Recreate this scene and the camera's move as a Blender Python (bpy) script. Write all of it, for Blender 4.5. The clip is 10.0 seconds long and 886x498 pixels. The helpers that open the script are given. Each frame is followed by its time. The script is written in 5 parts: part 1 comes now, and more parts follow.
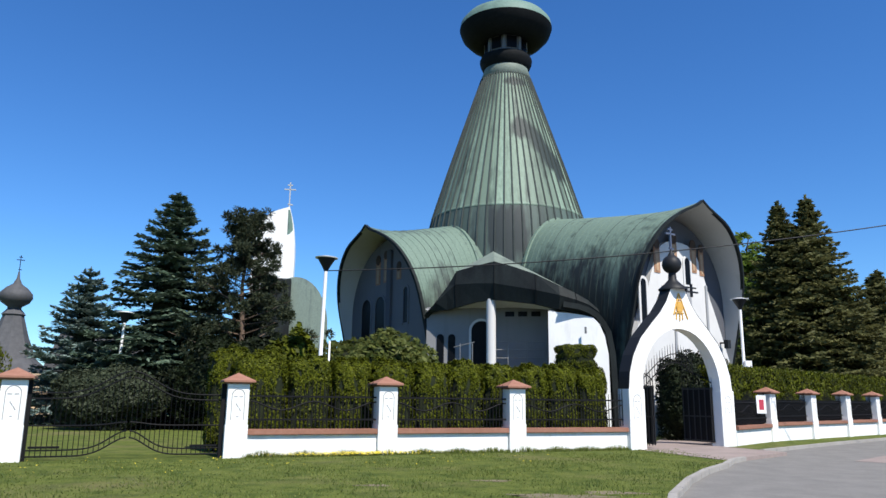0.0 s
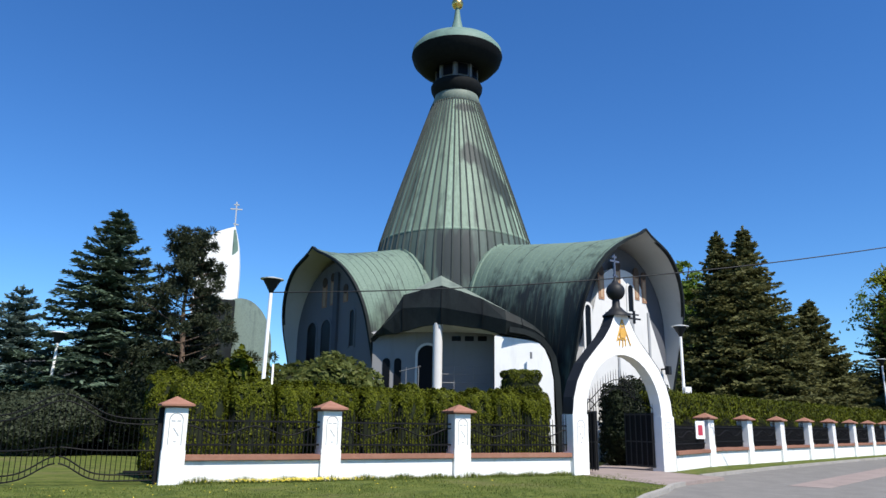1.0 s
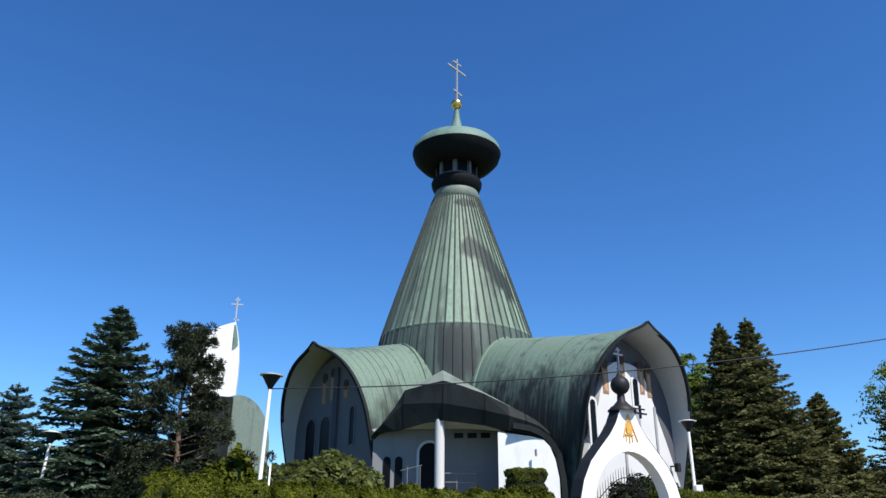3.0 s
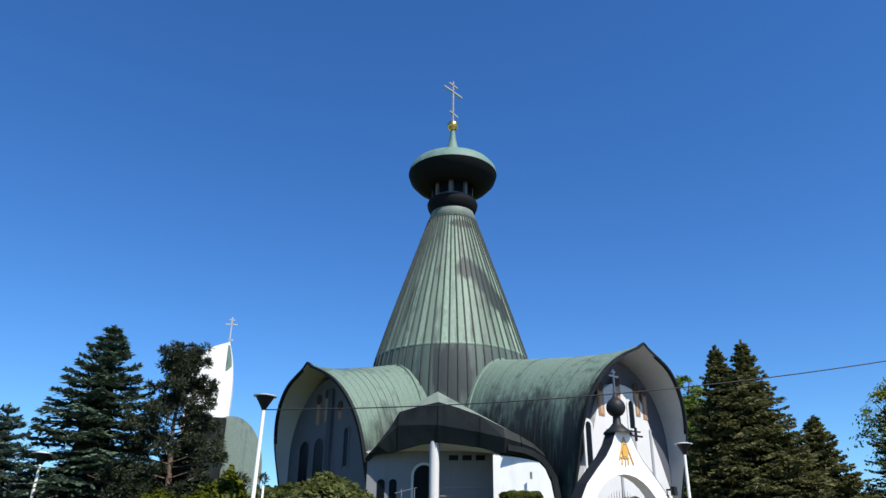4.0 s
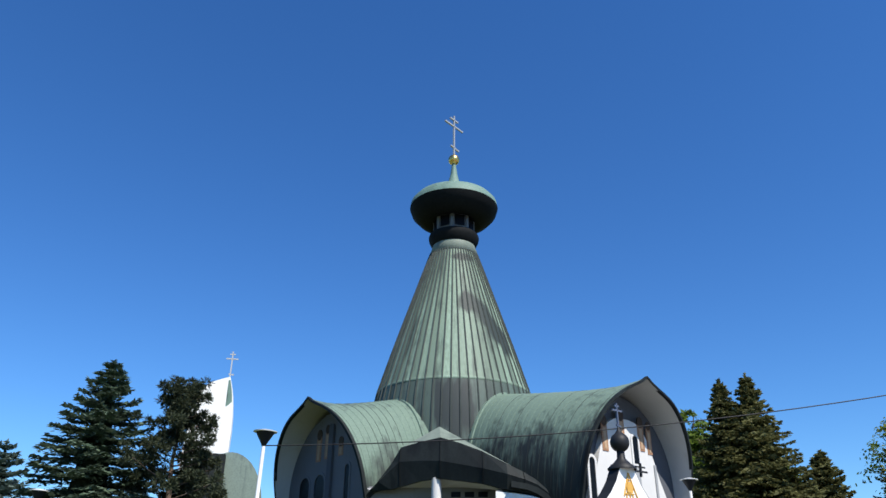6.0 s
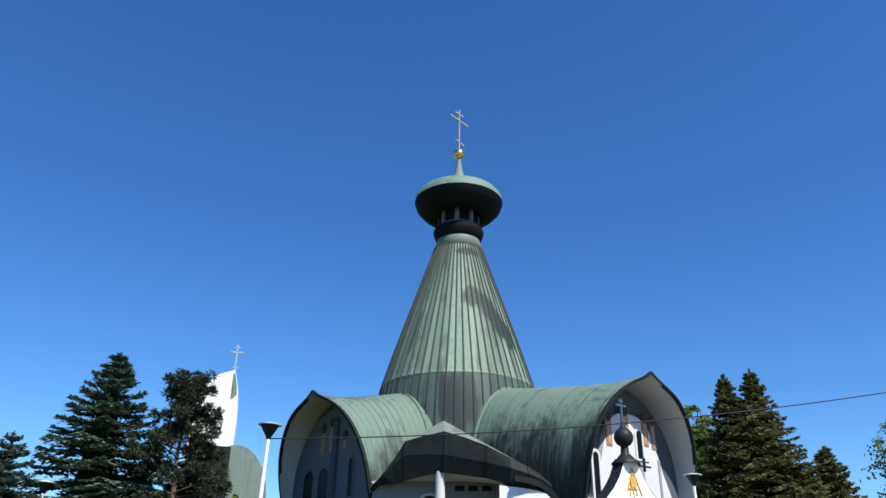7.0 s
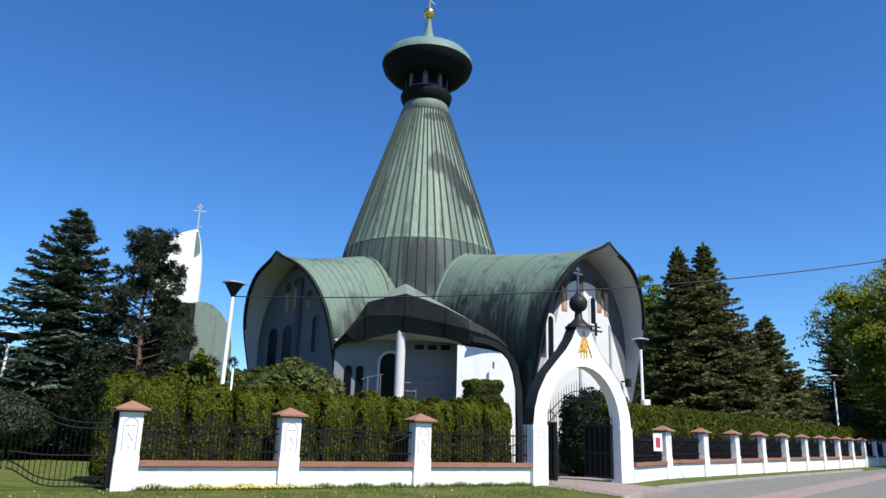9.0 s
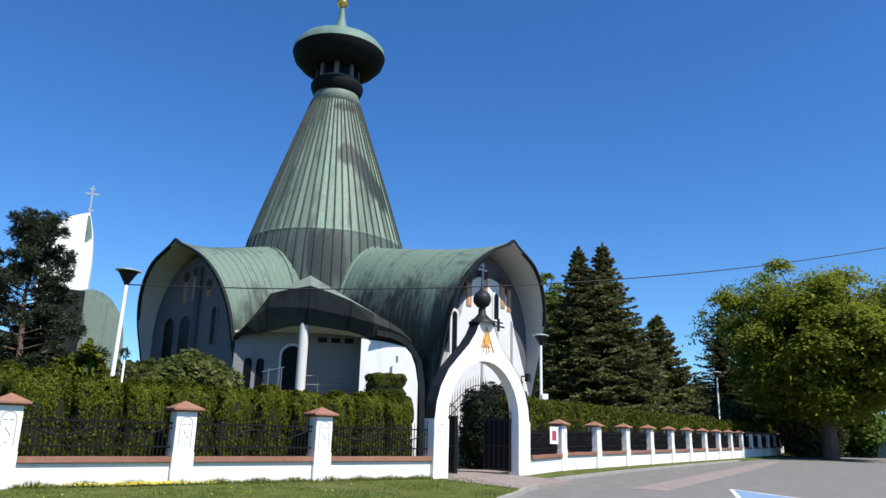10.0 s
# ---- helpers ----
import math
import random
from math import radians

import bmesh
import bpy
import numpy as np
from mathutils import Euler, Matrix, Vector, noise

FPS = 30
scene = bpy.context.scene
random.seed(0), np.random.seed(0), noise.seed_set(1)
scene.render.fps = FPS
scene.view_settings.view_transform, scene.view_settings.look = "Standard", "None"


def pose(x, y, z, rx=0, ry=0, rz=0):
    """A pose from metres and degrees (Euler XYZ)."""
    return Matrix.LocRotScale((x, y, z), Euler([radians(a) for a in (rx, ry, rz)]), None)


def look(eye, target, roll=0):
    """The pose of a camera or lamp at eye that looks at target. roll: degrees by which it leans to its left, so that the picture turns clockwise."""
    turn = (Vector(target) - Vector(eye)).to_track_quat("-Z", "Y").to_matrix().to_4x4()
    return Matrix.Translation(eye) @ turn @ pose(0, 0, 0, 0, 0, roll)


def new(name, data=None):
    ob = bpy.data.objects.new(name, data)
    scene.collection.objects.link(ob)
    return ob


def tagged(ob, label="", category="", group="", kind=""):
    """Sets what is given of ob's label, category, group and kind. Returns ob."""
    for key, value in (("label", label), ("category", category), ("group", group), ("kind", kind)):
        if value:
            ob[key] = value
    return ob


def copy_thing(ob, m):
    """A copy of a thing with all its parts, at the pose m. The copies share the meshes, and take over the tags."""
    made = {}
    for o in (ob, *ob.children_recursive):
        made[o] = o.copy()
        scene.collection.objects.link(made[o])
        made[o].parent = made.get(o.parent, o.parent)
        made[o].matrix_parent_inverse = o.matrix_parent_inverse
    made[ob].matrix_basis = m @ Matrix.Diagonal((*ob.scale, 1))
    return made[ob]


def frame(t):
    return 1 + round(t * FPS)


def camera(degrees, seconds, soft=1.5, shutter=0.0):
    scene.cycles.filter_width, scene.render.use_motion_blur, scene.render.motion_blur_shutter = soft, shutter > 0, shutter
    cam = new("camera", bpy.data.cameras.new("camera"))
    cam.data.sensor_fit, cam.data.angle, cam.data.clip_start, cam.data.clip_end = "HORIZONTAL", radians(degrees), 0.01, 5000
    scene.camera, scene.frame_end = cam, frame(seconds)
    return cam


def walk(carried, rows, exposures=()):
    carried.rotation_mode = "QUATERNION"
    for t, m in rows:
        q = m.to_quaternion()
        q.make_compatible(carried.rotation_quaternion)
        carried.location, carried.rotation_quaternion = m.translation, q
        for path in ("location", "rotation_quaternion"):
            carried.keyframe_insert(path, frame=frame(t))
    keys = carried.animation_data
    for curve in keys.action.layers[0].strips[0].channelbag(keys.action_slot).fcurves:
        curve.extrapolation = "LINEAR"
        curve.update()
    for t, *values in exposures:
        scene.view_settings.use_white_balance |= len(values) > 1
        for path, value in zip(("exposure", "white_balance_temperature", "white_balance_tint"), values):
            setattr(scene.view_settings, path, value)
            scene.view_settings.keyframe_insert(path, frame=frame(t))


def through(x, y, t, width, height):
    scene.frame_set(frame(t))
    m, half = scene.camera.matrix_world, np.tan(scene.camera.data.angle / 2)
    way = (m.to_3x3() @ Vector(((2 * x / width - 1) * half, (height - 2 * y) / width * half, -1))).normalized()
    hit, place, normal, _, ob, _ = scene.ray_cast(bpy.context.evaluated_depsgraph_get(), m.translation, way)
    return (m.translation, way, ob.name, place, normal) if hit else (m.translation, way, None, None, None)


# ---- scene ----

# ---- camera: it stands on the road and turns ----
cam = camera(62.93, 10.0)
EYE = 1.5
ROWS = [  # seconds, yaw to the left, pitch up, lean
    (0.0, 0.011, 11.771, 0.686), (0.5, -3.270, 12.272, 0.933), (1.0, -4.176, 13.704, 0.822), (1.5, -3.363, 15.781, 1.098),
    (2.0, -2.564, 17.803, 0.600), (2.5, -3.888, 20.010, 0.473), (2.7, -3.940, 20.460, 0.450), (3.8, -4.320, 22.600, 0.550),
    (4.0, -4.358, 22.746, 0.584), (4.5, -4.566, 23.355, 0.345), (5.0, -4.434, 25.138, 0.309), (5.5, -4.167, 25.366, 0.474),
    (5.7, -4.190, 25.390, 0.460), (6.8, -4.060, 25.380, 0.740), (7.0, -3.807, 24.940, 0.863), (7.5, -2.670, 20.463, 1.030),
    (8.0, -1.836, 15.091, 1.304), (8.5, -3.994, 14.011, 1.600), (9.0, -6.975, 14.431, 1.645), (9.5, -10.220, 14.025, 1.713),
    (10.0, -14.573, 14.162, 1.491),
]
walk(cam, [(t, pose(0, 0, EYE, 0, 0, yaw) @ pose(0, 0, 0, 90 + pitch) @ pose(0, 0, 0, 0, 0, lean))
           for t, yaw, pitch, lean in ROWS])

# ---- light ----
SUN_DIR = Vector((0.55, -0.835, 1.32)).normalized()
world = bpy.data.worlds.new("sky_world")
scene.world = world
world.use_nodes = True
wn = world.node_tree.nodes
sky = wn.new("ShaderNodeTexSky")
sky.sky_type = "NISHITA"
sky.sun_disc = False
sky.sun_elevation = math.asin(SUN_DIR.z)
sky.sun_rotation = math.atan2(SUN_DIR.x, SUN_DIR.y)
sky.air_density, sky.dust_density, sky.ozone_density = 1.0, 0.0, 2.0
wn["Background"].inputs["Strength"].default_value = 0.084
deep = wn.new("ShaderNodeHueSaturation")  # the clear deep blue of a dry day
deep.inputs["Saturation"].default_value = 1.2
cool = wn.new("ShaderNodeMix")
cool.data_type, cool.blend_type = "RGBA", "MULTIPLY"
cool.inputs[0].default_value, cool.inputs[7].default_value = 1.0, (0.66, 1.0, 1.38, 1)
world.node_tree.links.new(sky.outputs["Color"], deep.inputs["Color"])
world.node_tree.links.new(deep.outputs["Color"], cool.inputs[6])
world.node_tree.links.new(cool.outputs[2], wn["Background"].inputs["Color"])
sun = new("sun", bpy.data.lights.new("sun", "SUN"))
sun.data.energy, sun.data.angle, sun.data.color = 5.0, radians(0.53), (1.0, 0.95, 0.87)
sun.matrix_world = look(SUN_DIR * 60, (0, 0, 0))
scene.view_settings.exposure = 0.5


# ---- materials ----
def material(name, colour, rough=0.7, metal=0.0, spec=0.4):
    m = bpy.data.materials.new(name)
    m.use_nodes = True
    b = m.node_tree.nodes["Principled BSDF"]
    b.inputs["Base Color"].default_value = (*colour, 1)
    b.inputs["Roughness"].default_value = rough
    b.inputs["Metallic"].default_value = metal
    b.inputs["Specular IOR Level"].default_value = spec
    return m


def node(m, kind, **inputs):
    n = m.node_tree.nodes.new("ShaderNode" + kind)
    for key, value in inputs.items():
        n.inputs[key.replace("_", " ")].default_value = value
    return n


def link(m, a, b):
    m.node_tree.links.new(a, b)


def coords(m, scale=(1, 1, 1), kind="Object"):
    tc, mp = node(m, "TexCoord"), node(m, "Mapping", Scale=scale)
    link(m, tc.outputs[kind], mp.inputs["Vector"])
    return mp.outputs["Vector"]


def noise_of(m, scale, stretch=(1, 1, 1), detail=4.0, rough=0.6, kind="Object"):
    n = node(m, "TexNoise", Scale=scale, Detail=detail, Roughness=rough)
    link(m, coords(m, stretch, kind), n.inputs["Vector"])
    return n.outputs["Fac"]


def ramp(m, fac, stops):
    r = node(m, "ValToRGB")
    e = r.color_ramp.elements
    while len(e) < len(stops):
        e.new(0.5)
    for k, (p, c) in zip(e, stops):
        k.position, k.color = p, (*c, 1)
    link(m, fac, r.inputs["Fac"])
    return r.outputs["Color"]


def mix(m, fac, a, b, mode="MIX"):
    n = m.node_tree.nodes.new("ShaderNodeMix")
    n.data_type, n.blend_type = "RGBA", mode
    for socket, v in ((n.inputs[0], fac), (n.inputs[6], a), (n.inputs[7], b)):
        if isinstance(v, tuple):
            socket.default_value = (*v, 1)
        elif isinstance(v, (int, float)):
            socket.default_value = v
        else:
            link(m, v, socket)
    return n.outputs[2]


def colour_in(m, socket):
    link(m, socket, m.node_tree.nodes["Principled BSDF"].inputs["Base Color"])


def relief(m, fac, strength=0.3, distance=0.02):
    b = node(m, "Bump", Strength=strength, Distance=distance)
    link(m, fac, b.inputs["Height"])
    link(m, b.outputs["Normal"], m.node_tree.nodes["Principled BSDF"].inputs["Normal"])


def plaster(name, base, dirt=0.35, rough=0.85):
    m = material(name, base, rough)
    big, streak, grain = noise_of(m, 0.7), noise_of(m, 2.2, (1, 1, 0.18)), noise_of(m, 60, detail=2)
    low = tuple(c * (1 - dirt) * k for c, k in zip(base, (1.0, 0.99, 0.94)))
    c = mix(m, ramp(m, big, [(0.35, (0, 0, 0)), (0.75, (1, 1, 1))]), base, tuple(c * (1 - dirt * 0.35) for c in base))
    colour_in(m, mix(m, ramp(m, streak, [(0.55, (0, 0, 0)), (0.8, (0.7, 0.7, 0.7))]), c, low))
    relief(m, grain, 0.25, 0.01)
    return m


def copper(name, light, dark, stretch, amount=0.5, bare=None, stain=None, gloss=0.3):
    """Weathered copper: green patina with dark streaks that run the way of the stretch.
    bare: heights between which the steep flanks darken, run-off and flank shade in one colour; stain: centres and radii
    of dark blots."""
    m = material(name, light, 0.62, 0.0, gloss)
    blot, run, fine = noise_of(m, 0.45, (1, 1, 0.6)), noise_of(m, 1.0, stretch, 5), noise_of(m, 9, detail=5)
    c = mix(m, ramp(m, fine, [(0.3, (0, 0, 0)), (0.75, (1, 1, 1))]), light, tuple(k * 0.72 for k in light))
    both = mix(m, 0.55, run, blot)
    # darker towards the vault's foot: run-off streaks plus painted shade of the steep flank
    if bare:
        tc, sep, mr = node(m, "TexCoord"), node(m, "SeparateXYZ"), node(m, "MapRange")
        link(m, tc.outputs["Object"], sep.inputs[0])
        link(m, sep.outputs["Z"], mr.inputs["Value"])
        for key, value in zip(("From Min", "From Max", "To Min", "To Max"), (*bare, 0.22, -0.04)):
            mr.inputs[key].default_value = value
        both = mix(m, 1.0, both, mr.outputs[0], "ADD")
    for place in stain or ():
        tc, mp, ln = node(m, "TexCoord"), node(m, "Mapping"), node(m, "VectorMath")
        mp.vector_type = "TEXTURE"
        mp.inputs["Location"].default_value, mp.inputs["Scale"].default_value = place
        ln.operation = "LENGTH"
        link(m, tc.outputs["Object"], mp.inputs["Vector"])
        link(m, mp.outputs[0], ln.inputs[0])
        blotch = ramp(m, ln.outputs["Value"], [(0.3, (0.34, 0.34, 0.34)), (1.0, (0, 0, 0))])
        both = mix(m, 1.0, both, blotch, "ADD")
    colour_in(m, mix(m, ramp(m, both, [(amount - 0.05, (0, 0, 0)), (amount + 0.13, (1, 1, 1))]), c, dark))
    relief(m, fine, 0.2, 0.02)
    return m


def cone_copper(name, light, dark, stains):
    """Patinated sheets of a cone: each sheet its own tone, dark runs down the slope, a few black blots."""
    m = material(name, light, 0.6, 0.0, 0.3)
    tc, sep, turn = node(m, "TexCoord"), node(m, "SeparateXYZ"), node(m, "Math")
    turn.operation = "ARCTAN2"
    link(m, tc.outputs["Object"], sep.inputs[0])
    link(m, sep.outputs["Y"], turn.inputs[0])
    link(m, sep.outputs["X"], turn.inputs[1])
    sheet, whole, rnd = node(m, "Math"), node(m, "Math"), node(m, "TexWhiteNoise")
    sheet.operation, whole.operation, rnd.noise_dimensions = "MULTIPLY", "FLOOR", "1D"
    sheet.inputs[1].default_value = 60 / (2 * math.pi)
    link(m, turn.outputs[0], sheet.inputs[0])
    link(m, sheet.outputs[0], whole.inputs[0])
    link(m, whole.outputs[0], rnd.inputs["W"])
    flat, run = node(m, "CombineXYZ"), node(m, "TexNoise", Scale=1.0, Detail=5.0, Roughness=0.6)
    tall = node(m, "Math")
    tall.operation = "MULTIPLY"
    tall.inputs[1].default_value = 0.16
    link(m, sep.outputs["Z"], tall.inputs[0])
    link(m, sheet.outputs[0], flat.inputs["X"])
    link(m, tall.outputs[0], flat.inputs["Y"])
    link(m, flat.outputs[0], run.inputs["Vector"])
    fine, blot = noise_of(m, 7, (1, 1, 0.35), 5), noise_of(m, 1.4, (1, 1, 0.4), 4)
    c = mix(m, rnd.outputs["Value"], tuple(k * 0.5 for k in light), tuple(k * 1.12 for k in light))
    c = mix(m, ramp(m, fine, [(0.35, (0, 0, 0)), (0.75, (0.8, 0.8, 0.8))]), c, tuple(k * 0.6 for k in light))
    both = mix(m, 0.3, run.outputs["Fac"], blot)
    for place in stains:
        tc, mp, ln = node(m, "TexCoord"), node(m, "Mapping"), node(m, "VectorMath")
        mp.vector_type = "TEXTURE"
        mp.inputs["Location"].default_value, mp.inputs["Scale"].default_value = place
        ln.operation = "LENGTH"
        link(m, tc.outputs["Object"], mp.inputs["Vector"])
        link(m, mp.outputs[0], ln.inputs[0])
        both = mix(m, 1.0, both, ramp(m, ln.outputs["Value"], [(0.3, (0.3, 0.3, 0.3)), (1.0, (0, 0, 0))]), "ADD")
    colour_in(m, mix(m, ramp(m, both, [(0.5, (0, 0, 0)), (0.68, (1, 1, 1))]), c, dark))
    relief(m, fine, 0.2, 0.02)
    return m


def leafy(name, a, b, rough=0.55, through=0.25):
    m = material(name, a, rough, 0, 0.1)
    g = node(m, "NewGeometry")
    big = noise_of(m, 0.6)
    c = mix(m, g.outputs["Random Per Island"], a, b)
    colour_in(m, mix(m, ramp(m, big, [(0.35, (0, 0, 0)), (0.7, (0.6, 0.6, 0.6))]), c, tuple(k * 0.55 for k in a)))
    m.node_tree.nodes["Principled BSDF"].inputs["Transmission Weight"].default_value = 0
    t = node(m, "BsdfTranslucent")
    t.inputs["Color"].default_value = (*[min(1, k * 1.6) for k in b], 1)
    s = node(m, "MixShader")
    s.inputs[0].default_value = through
    link(m, m.node_tree.nodes["Principled BSDF"].outputs[0], s.inputs[1])
    link(m, t.outputs[0], s.inputs[2])
    link(m, s.outputs[0], m.node_tree.nodes["Material Output"].inputs["Surface"])
    return m


def speckled(name, a, b, scale, rough=0.85, strength=0.3, distance=0.02, spec=0.3):
    m = material(name, a, rough, 0, spec)
    f, g = noise_of(m, scale, detail=6, rough=0.7), noise_of(m, scale * 0.08, detail=3)
    c = mix(m, ramp(m, f, [(0.3, (0, 0, 0)), (0.7, (1, 1, 1))]), a, b)
    colour_in(m, mix(m, ramp(m, g, [(0.35, (0, 0, 0)), (0.7, (0.5, 0.5, 0.5))]), c, tuple(k * 0.7 for k in a)))
    relief(m, f, strength, distance)
    return m


WHITE = plaster("white_render", (0.60, 0.595, 0.58), 0.25)
FENCE_WHITE = plaster("fence_whitewash", (0.82, 0.82, 0.80), 0.3)
# porch walls: the shade under the canopy is put into this grey
SHADED_RENDER = plaster("shaded_render", (0.23, 0.23, 0.235), 0.25)
# gable walls set back in the vaults: their shade is painted into both greys
GABLE_SHADE = plaster("grey_gable_shade", (0.15, 0.152, 0.165), 0.25)
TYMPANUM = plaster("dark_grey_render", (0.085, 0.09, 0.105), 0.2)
STEEL_DARK = material("dark_painted_steel", (0.03, 0.03, 0.033), 0.5, 0.0, 0.3)
STEEL = material("brushed_steel", (0.22, 0.22, 0.22), 0.5, 0.5)
# foliage lying in shade: that shade is put into this near-black green
SHADED_NEEDLES = leafy("shaded_dark_needles", (0.007, 0.011, 0.005), (0.020, 0.028, 0.011), through=0.05)
GATE_CROSS = material("blue_grey_metal", (0.10, 0.12, 0.17), 0.5, 0.3)
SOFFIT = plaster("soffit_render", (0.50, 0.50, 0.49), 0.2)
PATINA_CONE = cone_copper("patina_cone", (0.225, 0.315, 0.24), (0.026, 0.038, 0.036), [((2.9, -1.3, 18.2), (0.8, 1.0, 1.1)), ((3.45, -0.4, 17.6), (0.75, 0.9, 1.35)), ((3.75, 0.25, 16.4), (0.6, 0.8, 1.5)), ((1.75, -0.7, 21.9), (0.75, 1.15, 0.42)), ((3.9, 0.9, 15.6), (0.7, 0.8, 1.6))])
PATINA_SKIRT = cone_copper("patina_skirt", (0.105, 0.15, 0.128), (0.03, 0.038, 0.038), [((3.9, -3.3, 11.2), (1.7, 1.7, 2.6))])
PATINA_CAP = copper("patina_cap", (0.19, 0.23, 0.19), (0.07, 0.09, 0.08), (2.0, 2.0, 0.4), 0.56)
PATINA_HALL = copper("patina_hall", (0.19, 0.25, 0.215), (0.07, 0.09, 0.082), (3.0, 3.0, 0.16), 0.56)
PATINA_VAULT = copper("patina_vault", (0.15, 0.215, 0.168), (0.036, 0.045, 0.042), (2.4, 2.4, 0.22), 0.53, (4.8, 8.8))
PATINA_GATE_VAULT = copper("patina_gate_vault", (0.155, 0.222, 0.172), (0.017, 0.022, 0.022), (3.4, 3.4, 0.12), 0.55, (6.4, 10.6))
PATINA_DOME = copper("patina_dome", (0.15, 0.24, 0.20), (0.06, 0.09, 0.085), (1.5, 1.5, 0.5), 0.56)
LANTERN = speckled("lantern_grey", (0.11, 0.12, 0.13), (0.16, 0.17, 0.18), 5, 0.6)
BLACK_COPPER = speckled("brown_black_copper", (0.007, 0.008, 0.009), (0.013, 0.015, 0.016), 5, 0.75, 0.3, 0.02, 0.08)
SEAM = speckled("seam_oxide", (0.030, 0.038, 0.035), (0.055, 0.07, 0.062), 4, 0.7)
OXIDE_SHEET = copper("black_sheet_copper", (0.020, 0.025, 0.025), (0.009, 0.010, 0.011), (2, 2, 0.3), 0.5, gloss=0.12)
DARK_METAL = material("dark_metal", (0.014, 0.015, 0.017), 0.55, 0.0, 0.25)
IRON = material("black_iron", (0.007, 0.007, 0.008), 0.65, 0.0, 0.15)
GOLD = material("gilt", (0.75, 0.50, 0.16), 0.3, 1.0)
SILVER = material("silvered_metal", (0.45, 0.45, 0.43), 0.5, 0.6)
TERRACOTTA = speckled("terracotta", (0.25, 0.115, 0.075), (0.33, 0.17, 0.12), 6, 0.8)
GLASS = material("dark_glass", (0.006, 0.007, 0.009), 0.25, 0.0, 0.06)
def turf():
    """Mown grass with paler straw patches and darker clover."""
    m = material("grass", (0.08, 0.10, 0.02), 0.95, 0, 0.1)
    fine, mid, wide = noise_of(m, 14, detail=6, rough=0.75), noise_of(m, 1.6, detail=5), noise_of(m, 0.28, detail=4)
    c = mix(m, ramp(m, fine, [(0.3, (0, 0, 0)), (0.7, (1, 1, 1))]), (0.066, 0.095, 0.016), (0.16, 0.175, 0.045))
    c = mix(m, ramp(m, mid, [(0.42, (0, 0, 0)), (0.68, (0.9, 0.9, 0.9))]), c, (0.038, 0.064, 0.012))
    colour_in(m, mix(m, ramp(m, wide, [(0.52, (0, 0, 0)), (0.72, (0.75, 0.75, 0.75))]), c, (0.155, 0.135, 0.062)))
    relief(m, fine, 0.7, 0.05)
    return m


GRASS = turf()
ROAD = speckled("asphalt", (0.165, 0.158, 0.145), (0.215, 0.205, 0.188), 18, 0.9, 0.25, 0.01)
KERB = speckled("kerb_concrete", (0.28, 0.265, 0.24), (0.36, 0.34, 0.31), 12, 0.9)
PAVER = speckled("red_paver", (0.25, 0.20, 0.18), (0.31, 0.255, 0.23), 14, 0.9)
BARK = speckled("bark", (0.10, 0.07, 0.05), (0.17, 0.12, 0.09), 9, 0.95, 0.8, 0.04)
SPRUCE = leafy("spruce_needles", (0.045, 0.075, 0.046), (0.135, 0.185, 0.13), through=0.1)
# near-black solid cores: the shade inside foliage is put into their colour
INNER_SHADE = speckled("inner_shade", (0.008, 0.012, 0.004), (0.018, 0.024, 0.008), 7, 0.95)
BLUE_SPRUCE = leafy("blue_spruce_needles", (0.085, 0.13, 0.115), (0.19, 0.25, 0.225), through=0.1)
PINE = leafy("pine_needles", (0.022, 0.030, 0.016), (0.062, 0.074, 0.042), through=0.08)
DARK_FIR = leafy("dark_fir_needles", (0.055, 0.060, 0.020), (0.150, 0.150, 0.060), through=0.15)
THUJA = leafy("thuja_foliage", (0.022, 0.031, 0.003), (0.118, 0.132, 0.008), through=0.05)
BROAD = leafy("broad_leaves", (0.042, 0.078, 0.012), (0.13, 0.185, 0.03), through=0.25)
LIME = leafy("lime_leaves", (0.06, 0.085, 0.010), (0.23, 0.255, 0.03), through=0.3)
RHODO = leafy("rhododendron_leaves", (0.035, 0.052, 0.012), (0.15, 0.165, 0.045), 0.5)
GALVANISED = material("white_painted_steel", (0.80, 0.80, 0.79), 0.5, 0.0)
ICON_GOLD = speckled("painted_gold", (0.62, 0.33, 0.06), (0.72, 0.45, 0.12), 9, 0.6)
ICON_RED = speckled("painted_ochre_red", (0.26, 0.13, 0.075), (0.40, 0.24, 0.14), 9, 0.7)
BROWN_PAINT = speckled("brown_paint", (0.05, 0.03, 0.02), (0.09, 0.06, 0.04), 9, 0.8)
PALE_OCHRE = speckled("pale_ochre_paint", (0.36, 0.24, 0.15), (0.48, 0.34, 0.22), 9, 0.8)
LINE_GREY = material("engraved_grey", (0.28, 0.29, 0.30), 0.9)


# ---- building blocks ----
def thing(name, label, category, m=None, group="", kind=""):
    ob = new(name)
    ob.empty_display_size = 0.1
    if m is not None:
        ob.matrix_world = m
    return tagged(ob, label, category, group, kind)


def part(name, bm, mat, parent=None, label="", smooth=False):
    """Links a bmesh as one mesh object under a thing or a part."""
    me = bpy.data.meshes.new(name)
    bmesh.ops.recalc_face_normals(bm, faces=bm.faces)
    bm.to_mesh(me)
    bm.free()
    return from_mesh(name, me, mat, parent, label, smooth)


def from_mesh(name, me, mat, parent=None, label="", smooth=False):
    if mat is not None and not me.materials:
        me.materials.append(mat)
    if smooth:
        me.polygons.foreach_set("use_smooth", [True] * len(me.polygons))
    ob = new(name, me)
    if parent is not None:
        ob.parent = parent
    if label:
        tagged(ob, label)
    return ob


